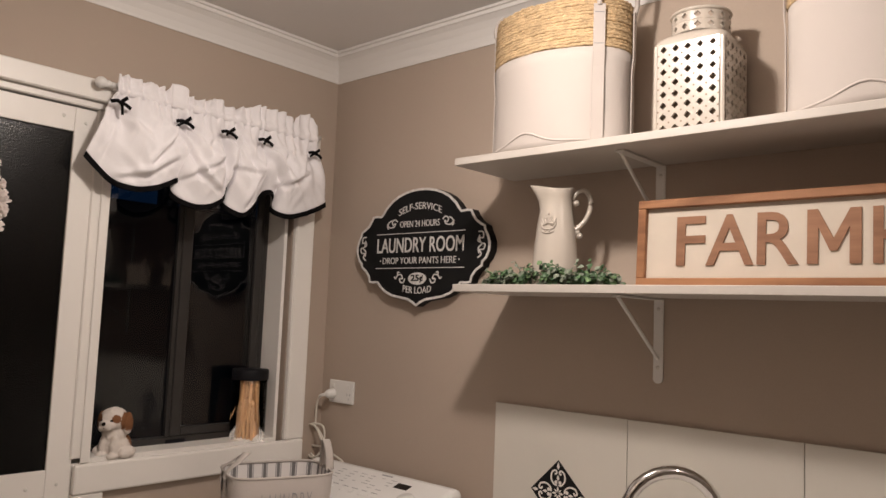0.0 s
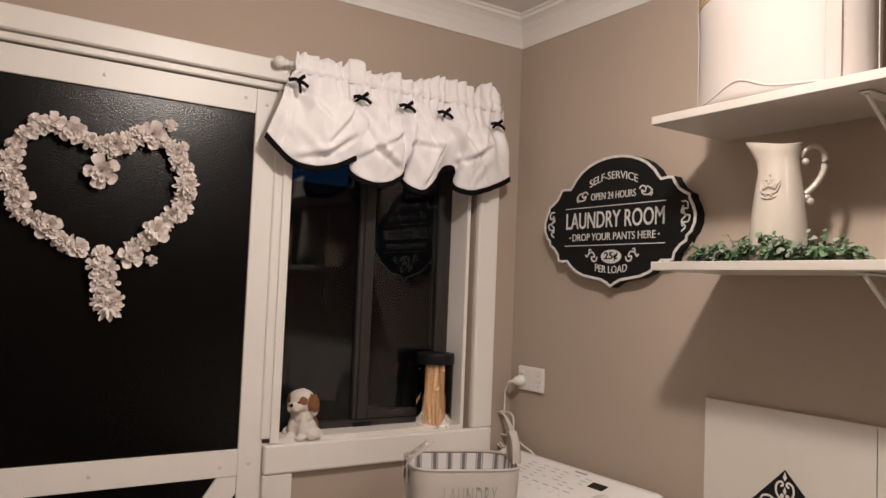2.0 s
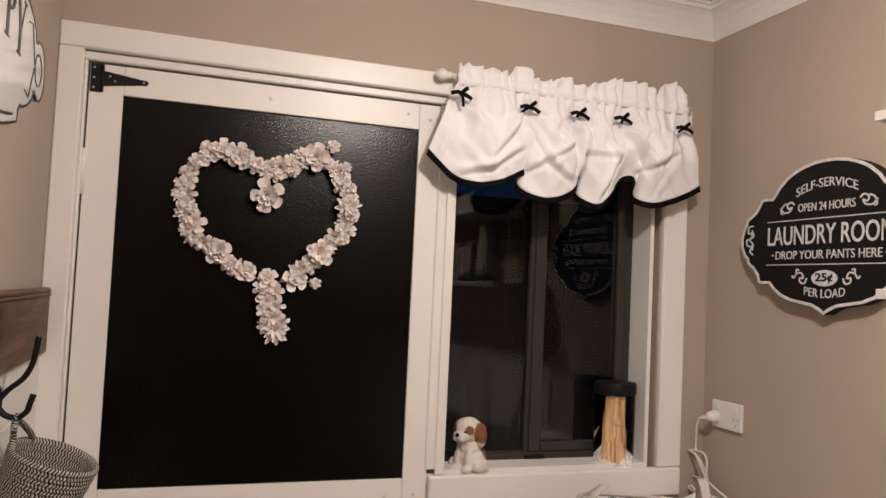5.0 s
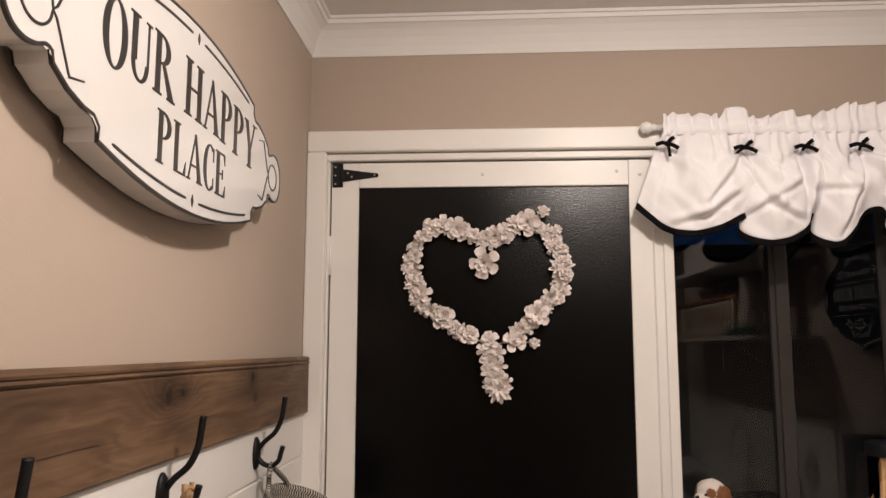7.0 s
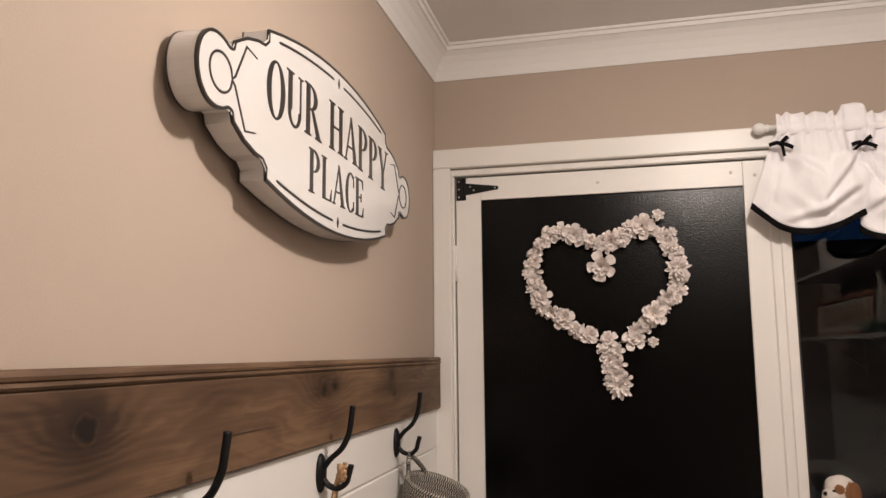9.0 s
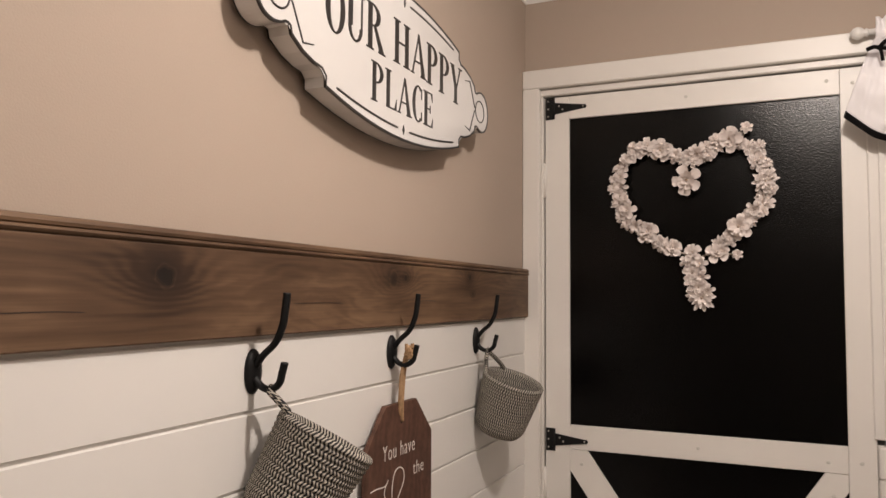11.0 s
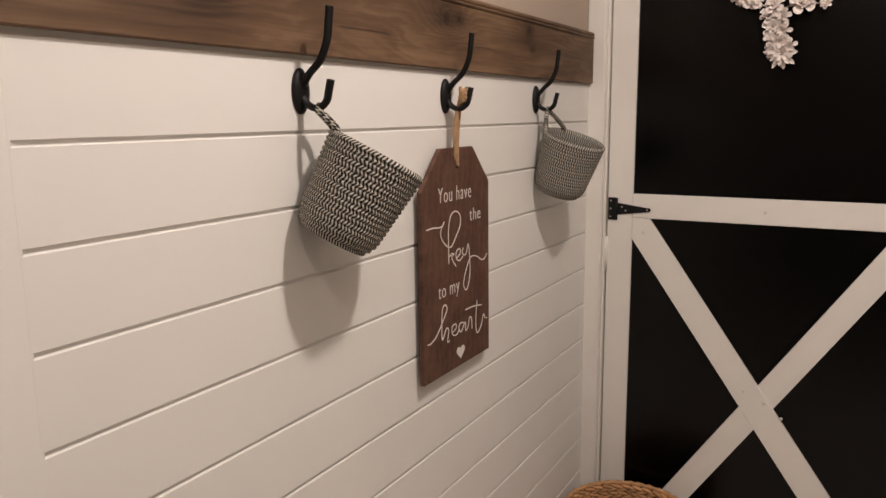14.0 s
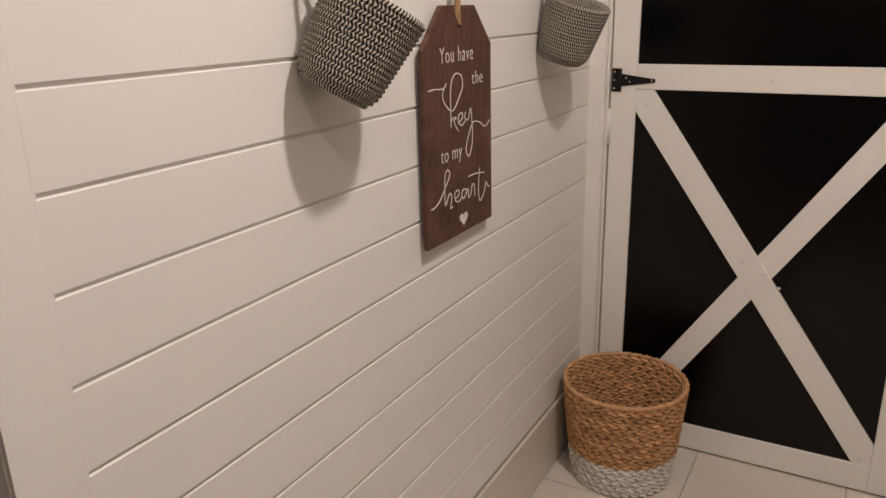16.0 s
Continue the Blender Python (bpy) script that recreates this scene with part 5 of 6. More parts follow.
def shelf(top, x0):
    sh = thing("wall_shelf", "white laminate wall shelf on metal brackets", "shelf", "shelves on the wall")
    part("shelf_board", bx(x0, 2.36, SHF, W - 0.0008, top - 0.018, top, bevel=0.0012), BENCH, sh)
    for x in (1.203, 2.00):
        z = top - 0.0185
        br = part("bracket", bx(x - 0.012, x + 0.012, W - 0.0045, W - 0.0005, z - 0.185, z - 0.001, bevel=0.001), PLASTIC, sh, "white pressed steel bracket")
        part("bracket_foot", lathe(bmesh.new(), [(0.012, 0), (0.012, 0.0038), (0.0005, 0.004)], 20), PLASTIC, br, m=Matrix.Translation((x, W - 0.0006, z - 0.185)) @ pose(0, 0, 0, 90, 0, 0))
        part("bracket_arm", bx(x - 0.011, x + 0.011, SHF + 0.045, W - 0.005, z - 0.0045, z - 0.0008, bevel=0.001), PLASTIC, br)
        part("bracket_brace", tube(bmesh.new(), [(x, SHF + 0.052, z - 0.005), (x, W - 0.006, z - 0.140)], 0.004, 8, flat=(0.0042, 0.0042)), PLASTIC, br)
        for dz in (0.025, 0.16):
            part("screw", SCREW_ME, None, br, m=Matrix.Translation((x, W - 0.0046, z - dz)) @ pose(0, 0, 0, 90, 0, 0))
    return sh


shelf(SH1, 0.777)
shelf(SH2, 0.769)

# ---- farmhouse sign on the lower shelf ----
fs = thing("farmhouse_sign", "long framed white sign with brown wooden letters", "sign", m=pose(1.732, 1.501, SH1 + 0.0005, 90 - 3, 0, 0) @ Matrix.Diagonal((1.017, 1, 1, 1)))
FW, FH, FB = 0.984, 0.186, 0.018
part("backing", bx(-FW / 2 + 0.002, FW / 2 - 0.002, 0.002, FH - 0.002, -0.018, -0.008), SIGNWHITE, fs)
for a in ((-FW / 2, FW / 2, 0, FB), (-FW / 2, FW / 2, FH - FB, FH), (-FW / 2, -FW / 2 + FB, FB + 0.0003, FH - FB - 0.0003), (FW / 2 - FB, FW / 2, FB + 0.0003, FH - FB - 0.0003)):
    part("frame_strip", bx(*a, -0.024, 0.004, bevel=0.0014), FRAMEWOOD, fs)
SPAN = {"F": (-0.408, 0.060), "A": (-0.346, 0.094), "R": (-0.246, 0.076), "M": (-0.156, 0.090), "H": (-0.048, 0.080), "O": (0.046, 0.090), "U": (0.150, 0.078), "S": (0.242, 0.070), "E": (0.326, 0.062)}
for ch, (x, wide) in SPAN.items():
    if ch == "M":
        em = [(0, 0), (0.019, 0), (0.019, 0.068), (0.039, 0.024), (0.051, 0.024), (0.071, 0.068), (0.071, 0), (0.090, 0), (0.090, 0.103), (0.072, 0.103), (0.045, 0.048), (0.018, 0.103), (0, 0.103)]
        lettered("letter", prism(bmesh.new(), em, 0.0032), LETTERWOOD, fs, x, 0.0445, -0.0079)
    else:
        lettered("letter", words(ch, wide, 0.103, 0.0032, bold=0.011), LETTERWOOD, fs, x + wide / 2, 0.0960, -0.0079)

# ---- jug ----
jg = thing("jug", "cream glazed ceramic jug with raised crown on shelf", "jug", m=pose(1.024, 1.501, SH1, 0, 0, 40) @ Matrix.Diagonal((1, 1, 0.955, 1)))
bm = bmesh.new()
prof = [(0.050, 0.0), (0.054, 0.004), (0.0545, 0.02), (0.053, 0.05), (0.050, 0.09), (0.0445, 0.14), (0.0385, 0.185), (0.0365, 0.205), (0.0375, 0.222), (0.0405, 0.238), (0.040, 0.2395), (0.036, 0.226), (0.034, 0.205), (0.036, 0.17), (0.046, 0.10), (0.048, 0.02)]
rings = []
for r, z in prof:
    ring = []
    for k in range(48):
        a = math.tau * k / 48
        up = max(0.0, (z - 0.195) / 0.045)
        spout = up * 0.023 * math.exp(-((math.atan2(math.sin(a - math.pi), math.cos(a - math.pi))) / 0.38) ** 2)
        ring.append(bm.verts.new(((r + spout) * math.cos(a), (r + spout * 0.3) * math.sin(a), z + spout * 0.12 + up * 0.004 * math.cos(2 * a))))
    rings.append(ring)
for a, b in zip(rings, rings[1:]):
    for k in range(48):
        bm.faces.new((a[k], a[(k + 1) % 48], b[(k + 1) % 48], b[k]))
bm.faces.new(rings[0])
bm.faces.new(rings[-1])
part("body", bm, CERAMIC, jg, smooth=True)
part("handle", tube(bmesh.new(), spline([(0.036, 0, 0.214), (0.048, 0, 0.232), (0.064, 0, 0.238), (0.078, 0, 0.224), (0.080, 0, 0.196), (0.070, 0, 0.168), (0.056, 0, 0.150), (0.0455, 0, 0.140)], 6), 0.0075, 12, flat=(0.0085, 0.0062)), CERAMIC, jg, smooth=True)
bm = bmesh.new()
for c in ((0.049, 0, 0.134), (0.055, 0, 0.126), (0.046, 0, 0.206)):
    ball(bm, c, 0.008, 12)
part("handle_scroll", bm, CERAMIC, jg, smooth=True)


def on_jug(a, z, lift=0.0012):
    r = 0.0545 - 0.0115 * max(0, z - 0.05) / 0.11
    return ((r + lift) * math.cos(a), (r + lift) * math.sin(a), z)


F0 = radians(-121)
for nm, path in (("crown_band", [(-0.30, 0.124), (-0.15, 0.1205), (0, 0.1195), (0.15, 0.1205), (0.30, 0.124)]), ("crown_band", [(-0.32, 0.133), (-0.16, 0.1300), (0, 0.1290), (0.16, 0.1300), (0.32, 0.133)]),
                 ("crown_points", [(-0.32, 0.133), (-0.42, 0.146), (-0.40, 0.153), (-0.30, 0.146), (-0.22, 0.138), (-0.17, 0.155), (-0.10, 0.140), (-0.05, 0.150), (0.0, 0.163), (0.05, 0.150), (0.10, 0.140), (0.17, 0.155), (0.22, 0.138), (0.30, 0.146), (0.40, 0.153), (0.42, 0.146), (0.32, 0.133)])):
    part(nm, tube(bmesh.new(), spline([Vector(on_jug(F0 + a, z + 0.006, 0.0004)) for a, z in path], 3), 0.0018, 8), CERAMIC, jg, smooth=True)
bm = bmesh.new()
for a, z in ((-0.41, 0.153), (-0.17, 0.157), (0, 0.167), (0.17, 0.157), (0.41, 0.153), (0, 0.145), (-0.12, 0.1255), (0.12, 0.1255)):
    ball(bm, on_jug(F0 + a, z + 0.006, 0.0004), 0.0026, 8)
part("crown_beads", bm, CERAMIC, jg, smooth=True)

# ---- eucalyptus garland ----
gl = thing("garland", "green artificial eucalyptus garland lying on the shelf", "plant", at=(1.039, 1.451, SH1))


def leaf_mesh(seed):
    rnd = random.Random(seed)
    bm = bmesh.new()
    mid, lt, rt = [], [], []
    for i in range(6):
        t = i / 5
        w = 0.5 * math.sin(math.pi * (0.06 + 0.90 * t)) ** 0.7 * rnd.uniform(0.92, 1.08)
        z = 0.20 * t - 0.28 * t * t
        mid.append(bm.verts.new((t, 0, z)))
        lt.append(bm.verts.new((t, w, z + 0.14 * w)))
        rt.append(bm.verts.new((t, -w, z + 0.14 * w)))
    for i in range(5):
        bm.faces.new((mid[i], mid[i + 1], lt[i + 1], lt[i]))
        bm.faces.new((mid[i], rt[i], rt[i + 1], mid[i + 1]))
    return mesh_of(bm, LEAFS[seed % 4], True, "leaf")


LEAF_ME = [leaf_mesh(i) for i in range(8)]
rnd = random.Random(21)
spare, count = bmesh.new(), 0
for k in range(66):
    x0 = -0.172 + 0.344 * ((k * 0.618) % 1.0)
    y0 = rnd.uniform(-0.012, 0.034)
    d = Vector((rnd.uniform(-0.7, 0.7), rnd.uniform(-0.6, 0.0), rnd.uniform(0.35, 1.0))).normalized()
    ln = rnd.uniform(0.040, 0.074) * (1.0 - 0.45 * (abs(x0) / 0.172) ** 3)
    p0 = Vector((x0, y0, 0.006))
    pts = [p0 + d * ln * t + Vector((0, 0, -0.014 * t * t)) for t in (0, 0.35, 0.7, 1.0)]
    pts = [Vector((p.x, max(p.y, -0.022), max(p.z, 0.006))) for p in pts]
    part("stem", tube(bmesh.new(), pts, 0.0009, 5), STEM, gl)
    tone = (2, 6) if k % 5 == 0 else (0, 1, 3, 4, 5, 7, 2)
    for j in range(9):
        p = pts[0].lerp(pts[-1], (j + 0.5) / 8.6)
        sz = rnd.uniform(0.0105, 0.0170) * (1.15 - 0.04 * j)
        m_ = Matrix.Translation(p) @ pose(0, 0, 0, rnd.uniform(5, 75), rnd.uniform(-40, 30), 0) @ pose(0, 0, 0, 0, 0, rnd.uniform(0, 360)) @ Matrix.Diagonal((sz, sz * 0.95, sz, 1))
        me = LEAF_ME[tone[rnd.randrange(len(tone))]]
        count += 1
        if count % 2:
            part("leaf", me, None, gl, m=m_)
        else:
            n0 = len(spare.verts)
            f0 = len(spare.faces)
            spare.from_mesh(me)
            spare.verts.ensure_lookup_table()
            spare.faces.ensure_lookup_table()
            for v in spare.verts[n0:]:
                v.co = m_ @ v.co
            for f in spare.faces[f0:]:
                f.material_index = LEAFS.index(me.materials[0])
part("leaf_filling", spare, LEAFS, gl, smooth=True, kind="stuff")
part("main_stem", tube(bmesh.new(), [(-0.18, 0.012, 0.005), (-0.06, 0.020, 0.006), (0.07, 0.010, 0.006), (0.185, 0.018, 0.005)], 0.002, 6), STEM, gl)


# ---- canvas baskets on the upper shelf ----
def strap(path, n, half, th):
    """A flat band along a path: its width lies across the path, its thickness along n."""
    bm = bmesh.new()
    rows = []
    for i, p in enumerate(path):
        d = (path[min(i + 1, len(path) - 1)] - path[max(i - 1, 0)]).normalized()
        t = d.cross(n).normalized()
        rows.append([bm.verts.new(p + t * half * u + n * th * w) for u, w in ((-1, 0), (-0.96, 1), (0.96, 1), (1, 0))])
    for a, b in zip(rows, rows[1:]):
        for k in range(4):
            bm.faces.new((a[k], a[(k + 1) % 4], b[(k + 1) % 4], b[k]))
    bm.faces.new(rows[0])
    bm.faces.new(rows[-1])
    return bm


def canvas_basket(x, y, turn):
    b = thing("storage_basket", "white canvas storage basket with twisted straw band", "basket", "canvas baskets on the shelf", m=pose(x, y, SH2, 0, 0, turn))
    rx, ry = 0.179, 0.114

    def ring(z, off=0.0, seed=0.0):
        out = []
        for k in range(72):
            a = math.tau * k / 72
            w = 1 + off + 0.012 * noise.noise((math.cos(a) * 2, math.sin(a) * 2, z * 7 + seed))
            sag = 0.0
            out.append(Vector((rx * w * math.cos(a), ry * w * math.sin(a), z + sag)))
        return out

    def skin(rows):
        bm = bmesh.new()
        vs = [[bm.verts.new(p) for p in r] for r in rows]
        for a_, b_ in zip(vs, vs[1:]):
            for k in range(72):
                bm.faces.new((a_[k], a_[(k + 1) % 72], b_[(k + 1) % 72], b_[k]))
        return bm, vs

    zs = [0.006, 0.002, 0.004, 0.014, 0.03, 0.06, 0.10, 0.15, 0.20, 0.2275]
    offs = [-0.30, -0.03, 0.0, 0.012, 0.006, 0.0, -0.004, 0.0, 0.004, 0.006]
    bm, vs = skin([ring(z, o) for z, o in zip(zs, offs)])
    bm.faces.new(vs[0])
    thick(part("body", bm, CANVAS, b, smooth=True), 0.003)
    part("base_piping", tube(bmesh.new(), [p + Vector((0, 0, 0.004 + 0.026 * math.exp(-((math.atan2(p.y, p.x) + 1.75) / 0.42) ** 2))) for p in ring(0.008, 0.016)], 0.0028, 6, closed=True), CANVAS, b, smooth=True)
    for j in range(17):
        z = 0.2325 + 0.0068 * j
        part("straw_coil", twisted([p + Vector((0, 0, 0.0014 * math.sin(p.x * 60 + j))) for p in ring(z, 0.004 + 0.007 * math.sin(j * 2.3) - 0.0011 * j)], 0.0042, j * 1.7), STRAW, b, smooth=True)
    for a0 in (radians(165), radians(-13)):
        side = []
        for da in (-0.42, 0.42):
            a = a0 + da
            side.append((Vector((rx * math.cos(a), ry * math.sin(a), 0)), Vector((math.cos(a) / rx, math.sin(a) / ry, 0)).normalized()))
        nm = (side[0][1] + side[1][1]).normalized()
        for p, n in side:
            part("strap", strap([p + n * (0.0075 if z > 0.2 else 0.0045) + Vector((0, 0, z)) for z in (0.012, 0.06, 0.12, 0.18, 0.215, 0.235, 0.28, 0.325)], n, 0.0135, 0.0024), CANVAS, b, "white webbing strap")
            for zz in (0.232, 0.305):
                part("strap_stitch", bx(-0.011, 0.011, -0.0005, 0.0005, -0.0006, 0.0006), PRINTGREY, b, m=Matrix.Translation(p + n * 0.0105 + Vector((0, 0, zz))) @ Matrix.Rotation(math.atan2(n.x, -n.y), 4, "Z"))
        (p, n), (q, o) = side
        up = Vector((0, 0, 1))
        grip = spline([p + n * 0.0078 + up * 0.322, p + n * 0.014 + up * 0.352, p.lerp(q, 0.2) + nm * 0.026 + up * 0.392, p.lerp(q, 0.5) + nm * 0.030 + up * 0.404, p.lerp(q, 0.8) + nm * 0.026 + up * 0.392, q + o * 0.014 + up * 0.352, q + o * 0.0078 + up * 0.322], 5)
        part("handle", tube(bmesh.new(), grip, 0.006, 8), CANVAS, b, "white folded webbing handle", smooth=True)
    return b


def twisted(path, r, seed):
    """A rope coil: a closed tube whose radius ripples as twisted straw does."""
    bm = bmesh.new()
    n = len(path)
    path = [path[i // 3].lerp(path[(i // 3 + 1) % n], (i % 3) / 3) for i in range(n * 3)]
    n = len(path)
    rows = []
    for i, p in enumerate(path):
        t = (path[(i + 1) % n] - path[i - 1]).normalized()
        u = t.cross(Vector((0, 0, 1))).normalized()
        w = u.cross(t)
        rows.append([bm.verts.new(p + (u * math.cos(a) + w * math.sin(a)) * r * (1 + 0.30 * math.sin(2 * a + i * 1.25 + seed) + 0.20 * math.sin(a + i * 2.17 + seed * 3))) for a in (math.tau * k / 8 for k in range(8))])
    for i in range(n):
        a, b = rows[i], rows[(i + 1) % n]
        for k in range(8):
            bm.faces.new((a[k], a[(k + 1) % 8], b[(k + 1) % 8], b[k]))
    return bm


canvas_basket(0.998, 1.545, 0)
canvas_basket(1.713, 1.545, 0)

# ---- pierced ceramic lantern jar ----
lj = thing("lantern_jar", "cream pierced ceramic lantern jar on the shelf", "jar", m=pose(1.339, 1.573, SH2, 0, 0, 3))


def pierced(width, height, nx, nz, hole):
    """A slab in the x-z plane with rows of diamond openings, 6 mm thick."""
    bm = bmesh.new()
    cw, ch = width / nx, height / nz
    for i in range(nx):
        for j in range(nz):
            cx, cz = -width / 2 + cw * (i + 0.5), ch * (j + 0.5)
            layers = []
            for y in (0.0, 0.006):
                c = [bm.verts.new((cx + sx * cw / 2, y, cz + sz * ch / 2)) for sx, sz in ((-1, -1), (1, -1), (1, 1), (-1, 1))]
                d = [bm.verts.new((cx + dx * hole, y, cz + dz * hole)) for dx, dz in ((0, -1), (0.52, -0.52), (1, 0), (0.52, 0.52), (0, 1), (-0.52, 0.52), (-1, 0), (-0.52, -0.52))]
                for k in range(4):
                    bm.faces.new((c[k], c[(k + 1) % 4], d[2 * k]))
                    bm.faces.new((c[(k + 1) % 4], d[(2 * k + 2) % 8], d[2 * k + 1]))
                    bm.faces.new((c[(k + 1) % 4], d[2 * k + 1], d[2 * k]))
                layers.append(d)
            for k in range(8):
                bm.faces.new((layers[0][k], layers[0][(k + 1) % 8], layers[1][(k + 1) % 8], layers[1][k]))
    bmesh.ops.remove_doubles(bm, verts=bm.verts, dist=0.0002)
    return bm


def lathe_dot(bm, x, z, r):
    """A small hole's shade as colour: a brown disc set in the face of the slab."""
    ring = [bm.verts.new((x + r * math.cos(a), -0.0001, z + r * math.sin(a))) for a in (math.tau * i / 8 for i in range(8))]
    back = [bm.verts.new((v.co.x, 0.0008, v.co.z)) for v in ring]
    bm.faces.new(ring)
    bm.faces.new(back)
    for i in range(8):
        bm.faces.new((ring[i], ring[(i + 1) % 8], back[(i + 1) % 8], back[i]))


LW, LH = 0.132, 0.197
for k in range(4):
    part("pierced_side", pierced(LW, LH, 5, 8, 0.0078), CERAMIC, lj, m=pose(0, 0, 0.008, 0, 0, 90 * k) @ pose(0, -0.0765, 0))
    dots = bmesh.new()
    for i in range(6):
        for j in range(1, 8):
            lathe_dot(dots, -LW / 2 + (0.002 if i == 0 else -0.002 if i == 5 else 0) + LW / 5 * i, LH / 8 * j, 0.0021)
    part("small_holes", dots, HOLE_SHADE, lj, m=pose(0, 0, 0.008, 0, 0, 90 * k) @ pose(0, -0.0768, 0))
    part("corner_post", bx(0.0655, 0.0762, -0.0762, -0.0655, 0.0, 0.206, bevel=0.0045, seg=3), CERAMIC, lj, m=pose(0, 0, 0, 0, 0, 90 * k))
# added liner; its brown stands for the shade seen through the openings
part("inner_wall", bx(-0.0655, 0.0655, -0.0655, 0.0655, 0.0085, 0.204), HOLE_SHADE, lj, "added inner wall in the brown of the shaded holes")
part("foot", bx(-0.0755, 0.0755, -0.0755, 0.0755, 0.0, 0.0078, bevel=0.003), CERAMIC, lj)
bm = bmesh.new()
rows = []
for z, r, p in ((0.2035, 0.0766, 14), (0.213, 0.0755, 10), (0.222, 0.069, 6), (0.229, 0.061, 3), (0.232, 0.055, 2)):
    ring = []
    for k in range(48):
        a = math.tau * k / 48
        f = (abs(math.cos(a)) ** p + abs(math.sin(a)) ** p) ** (-1 / p)
        ring.append(bm.verts.new((r * f * math.cos(a), r * f * math.sin(a), z)))
    rows.append(ring)
for a, b in zip(rows, rows[1:]):
    for k in range(48):
        bm.faces.new((a[k], a[(k + 1) % 48], b[(k + 1) % 48], b[k]))
part("shoulder", bm, CERAMIC, lj, smooth=True)
nk = pierced(math.tau * 0.060, 0.044, 14, 2, 0.0072)
for v in nk.verts:
    a, r = v.co.x / 0.060, 0.062 - v.co.y
    v.co.x, v.co.y = r * math.sin(a), -r * math.cos(a)
part("pierced_collar", nk, CERAMIC, lj, m=pose(0, 0, 0.2322))
part("collar_rim", lathe(bmesh.new(), [(0.055, 0.2755), (0.063, 0.2755), (0.065, 0.279), (0.063, 0.283), (0.055, 0.284), (0.054, 0.279), (0.055, 0.2755)], 40, cap=False), CERAMIC, lj, smooth=True)

# ---- laundry room sign ----
ls = thing("laundry_sign", "black shaped laundry sign with worn white lettering", "wall sign", m=pose(0.4465, W - 0.0006, 1.741, 90, 0, 0) @ Matrix.Diagonal((1.03, 1, 1, 1)))
LQ = [(0, 0.177), (0.03, 0.1755), (0.06, 0.170), (0.09, 0.160), (0.115, 0.147), (0.140, 0.126), (0.152, 0.110), (0.160, 0.101), (0.180, 0.103), (0.196, 0.101), (0.204, 0.088), (0.216, 0.072), (0.232, 0.061), (0.246, 0.054), (0.249, 0.042), (0.258, 0.026), (0.265, 0.006), (0.264, -0.018), (0.254, -0.040), (0.242, -0.050), (0.240, -0.062), (0.222, -0.073), (0.207, -0.090), (0.202, -0.108), (0.186, -0.111), (0.166, -0.110), (0.152, -0.125), (0.130, -0.140), (0.100, -0.151), (0.060, -0.157), (0.035, -0.161), (0.015, -0.170), (0, -0.179)]
LOUT = [LQ[0]] + LQ[1:] + [(-x, y) for x, y in reversed(LQ[1:-1])]
part("plaque", prism(bmesh.new(), list(reversed(LOUT)), 0.030, bevel=0.001), SIGNBLACK, ls)
part("rim", rim_band(LOUT, 0.0, 0.0068, 0.0285, 0.0318), SIGNGREY, ls, "worn white rim")
LZ = 0.0298
for txt, w, h, y, sag in (("SELF-SERVICE", 0.170, 0.0205, 0.124, 0.018), ("OPEN 24 HOURS", 0.158, 0.0195, 0.070, 0.0), ("LAUNDRY ROOM", 0.345, 0.046, 0.006, 0.0), ("DROP YOUR PANTS HERE", 0.292, 0.020, -0.041, 0.0), ("PER LOAD", 0.112, 0.0200, -0.131, -0.006)):
    part("lettering", arch(words(txt, w, h, 0.0016, bold=-0.002 if h < 0.03 else 0.006), sag), SIGNGREY, ls, "worn white lettering", m=pose(0, y, LZ))
for y in (0.042, -0.064):
    part("rule", bx(-0.176, 0.176, y - 0.0011, y + 0.0011, LZ, LZ + 0.0014), SIGNGREY, ls)
part("oval", prism(bmesh.new(), [(0.036 * math.cos(a), 0.0185 * math.sin(a)) for a in (math.tau * i / 36 for i in range(36))], 0.0014), SIGNGREY, ls, m=pose(0, -0.096, LZ))
part("lettering", words("25\u00a2", 0.048, 0.024, 0.0014, bold=0.02), SIGNBLACK, ls, "black price lettering", m=pose(0, -0.096, LZ + 0.0014))
for sx in (-1, 1):
    part("dot", prism(bmesh.new(), [(0.0025 * math.cos(a), 0.0025 * math.sin(a)) for a in (math.tau * i / 10 for i in range(10))], 0.0014), SIGNGREY, ls, m=pose(sx * 0.156, -0.041, LZ))
    for pts in ([(0.090, 0.078), (0.100, 0.086), (0.112, 0.080), (0.108, 0.070), (0.098, 0.074), (0.104, 0.064), (0.122, 0.062), (0.134, 0.074)], [(0.114, 0.084), (0.126, 0.078), (0.132, 0.064), (0.126, 0.058)],
                [(0.050, -0.096), (0.056, -0.108), (0.068, -0.106), (0.070, -0.096), (0.060, -0.096), (0.066, -0.084), (0.080, -0.086), (0.088, -0.096), (0.094, -0.090)], [(0.072, -0.078), (0.080, -0.076), (0.080, -0.088)],
                [(0.222, 0.036), (0.238, 0.034), (0.240, 0.018), (0.228, 0.018), (0.232, 0.004), (0.246, 0.000), (0.242, -0.014), (0.228, -0.016), (0.234, -0.028), (0.222, -0.038)], [(0.228, 0.026), (0.222, 0.010), (0.236, 0.002), (0.224, -0.010), (0.226, -0.026)]):
        part("scroll", stroke([(sx * x, y) for x, y in pts], 0.0019, 0.0014, 5), SIGNGREY, ls, m=pose(0, 0, LZ))

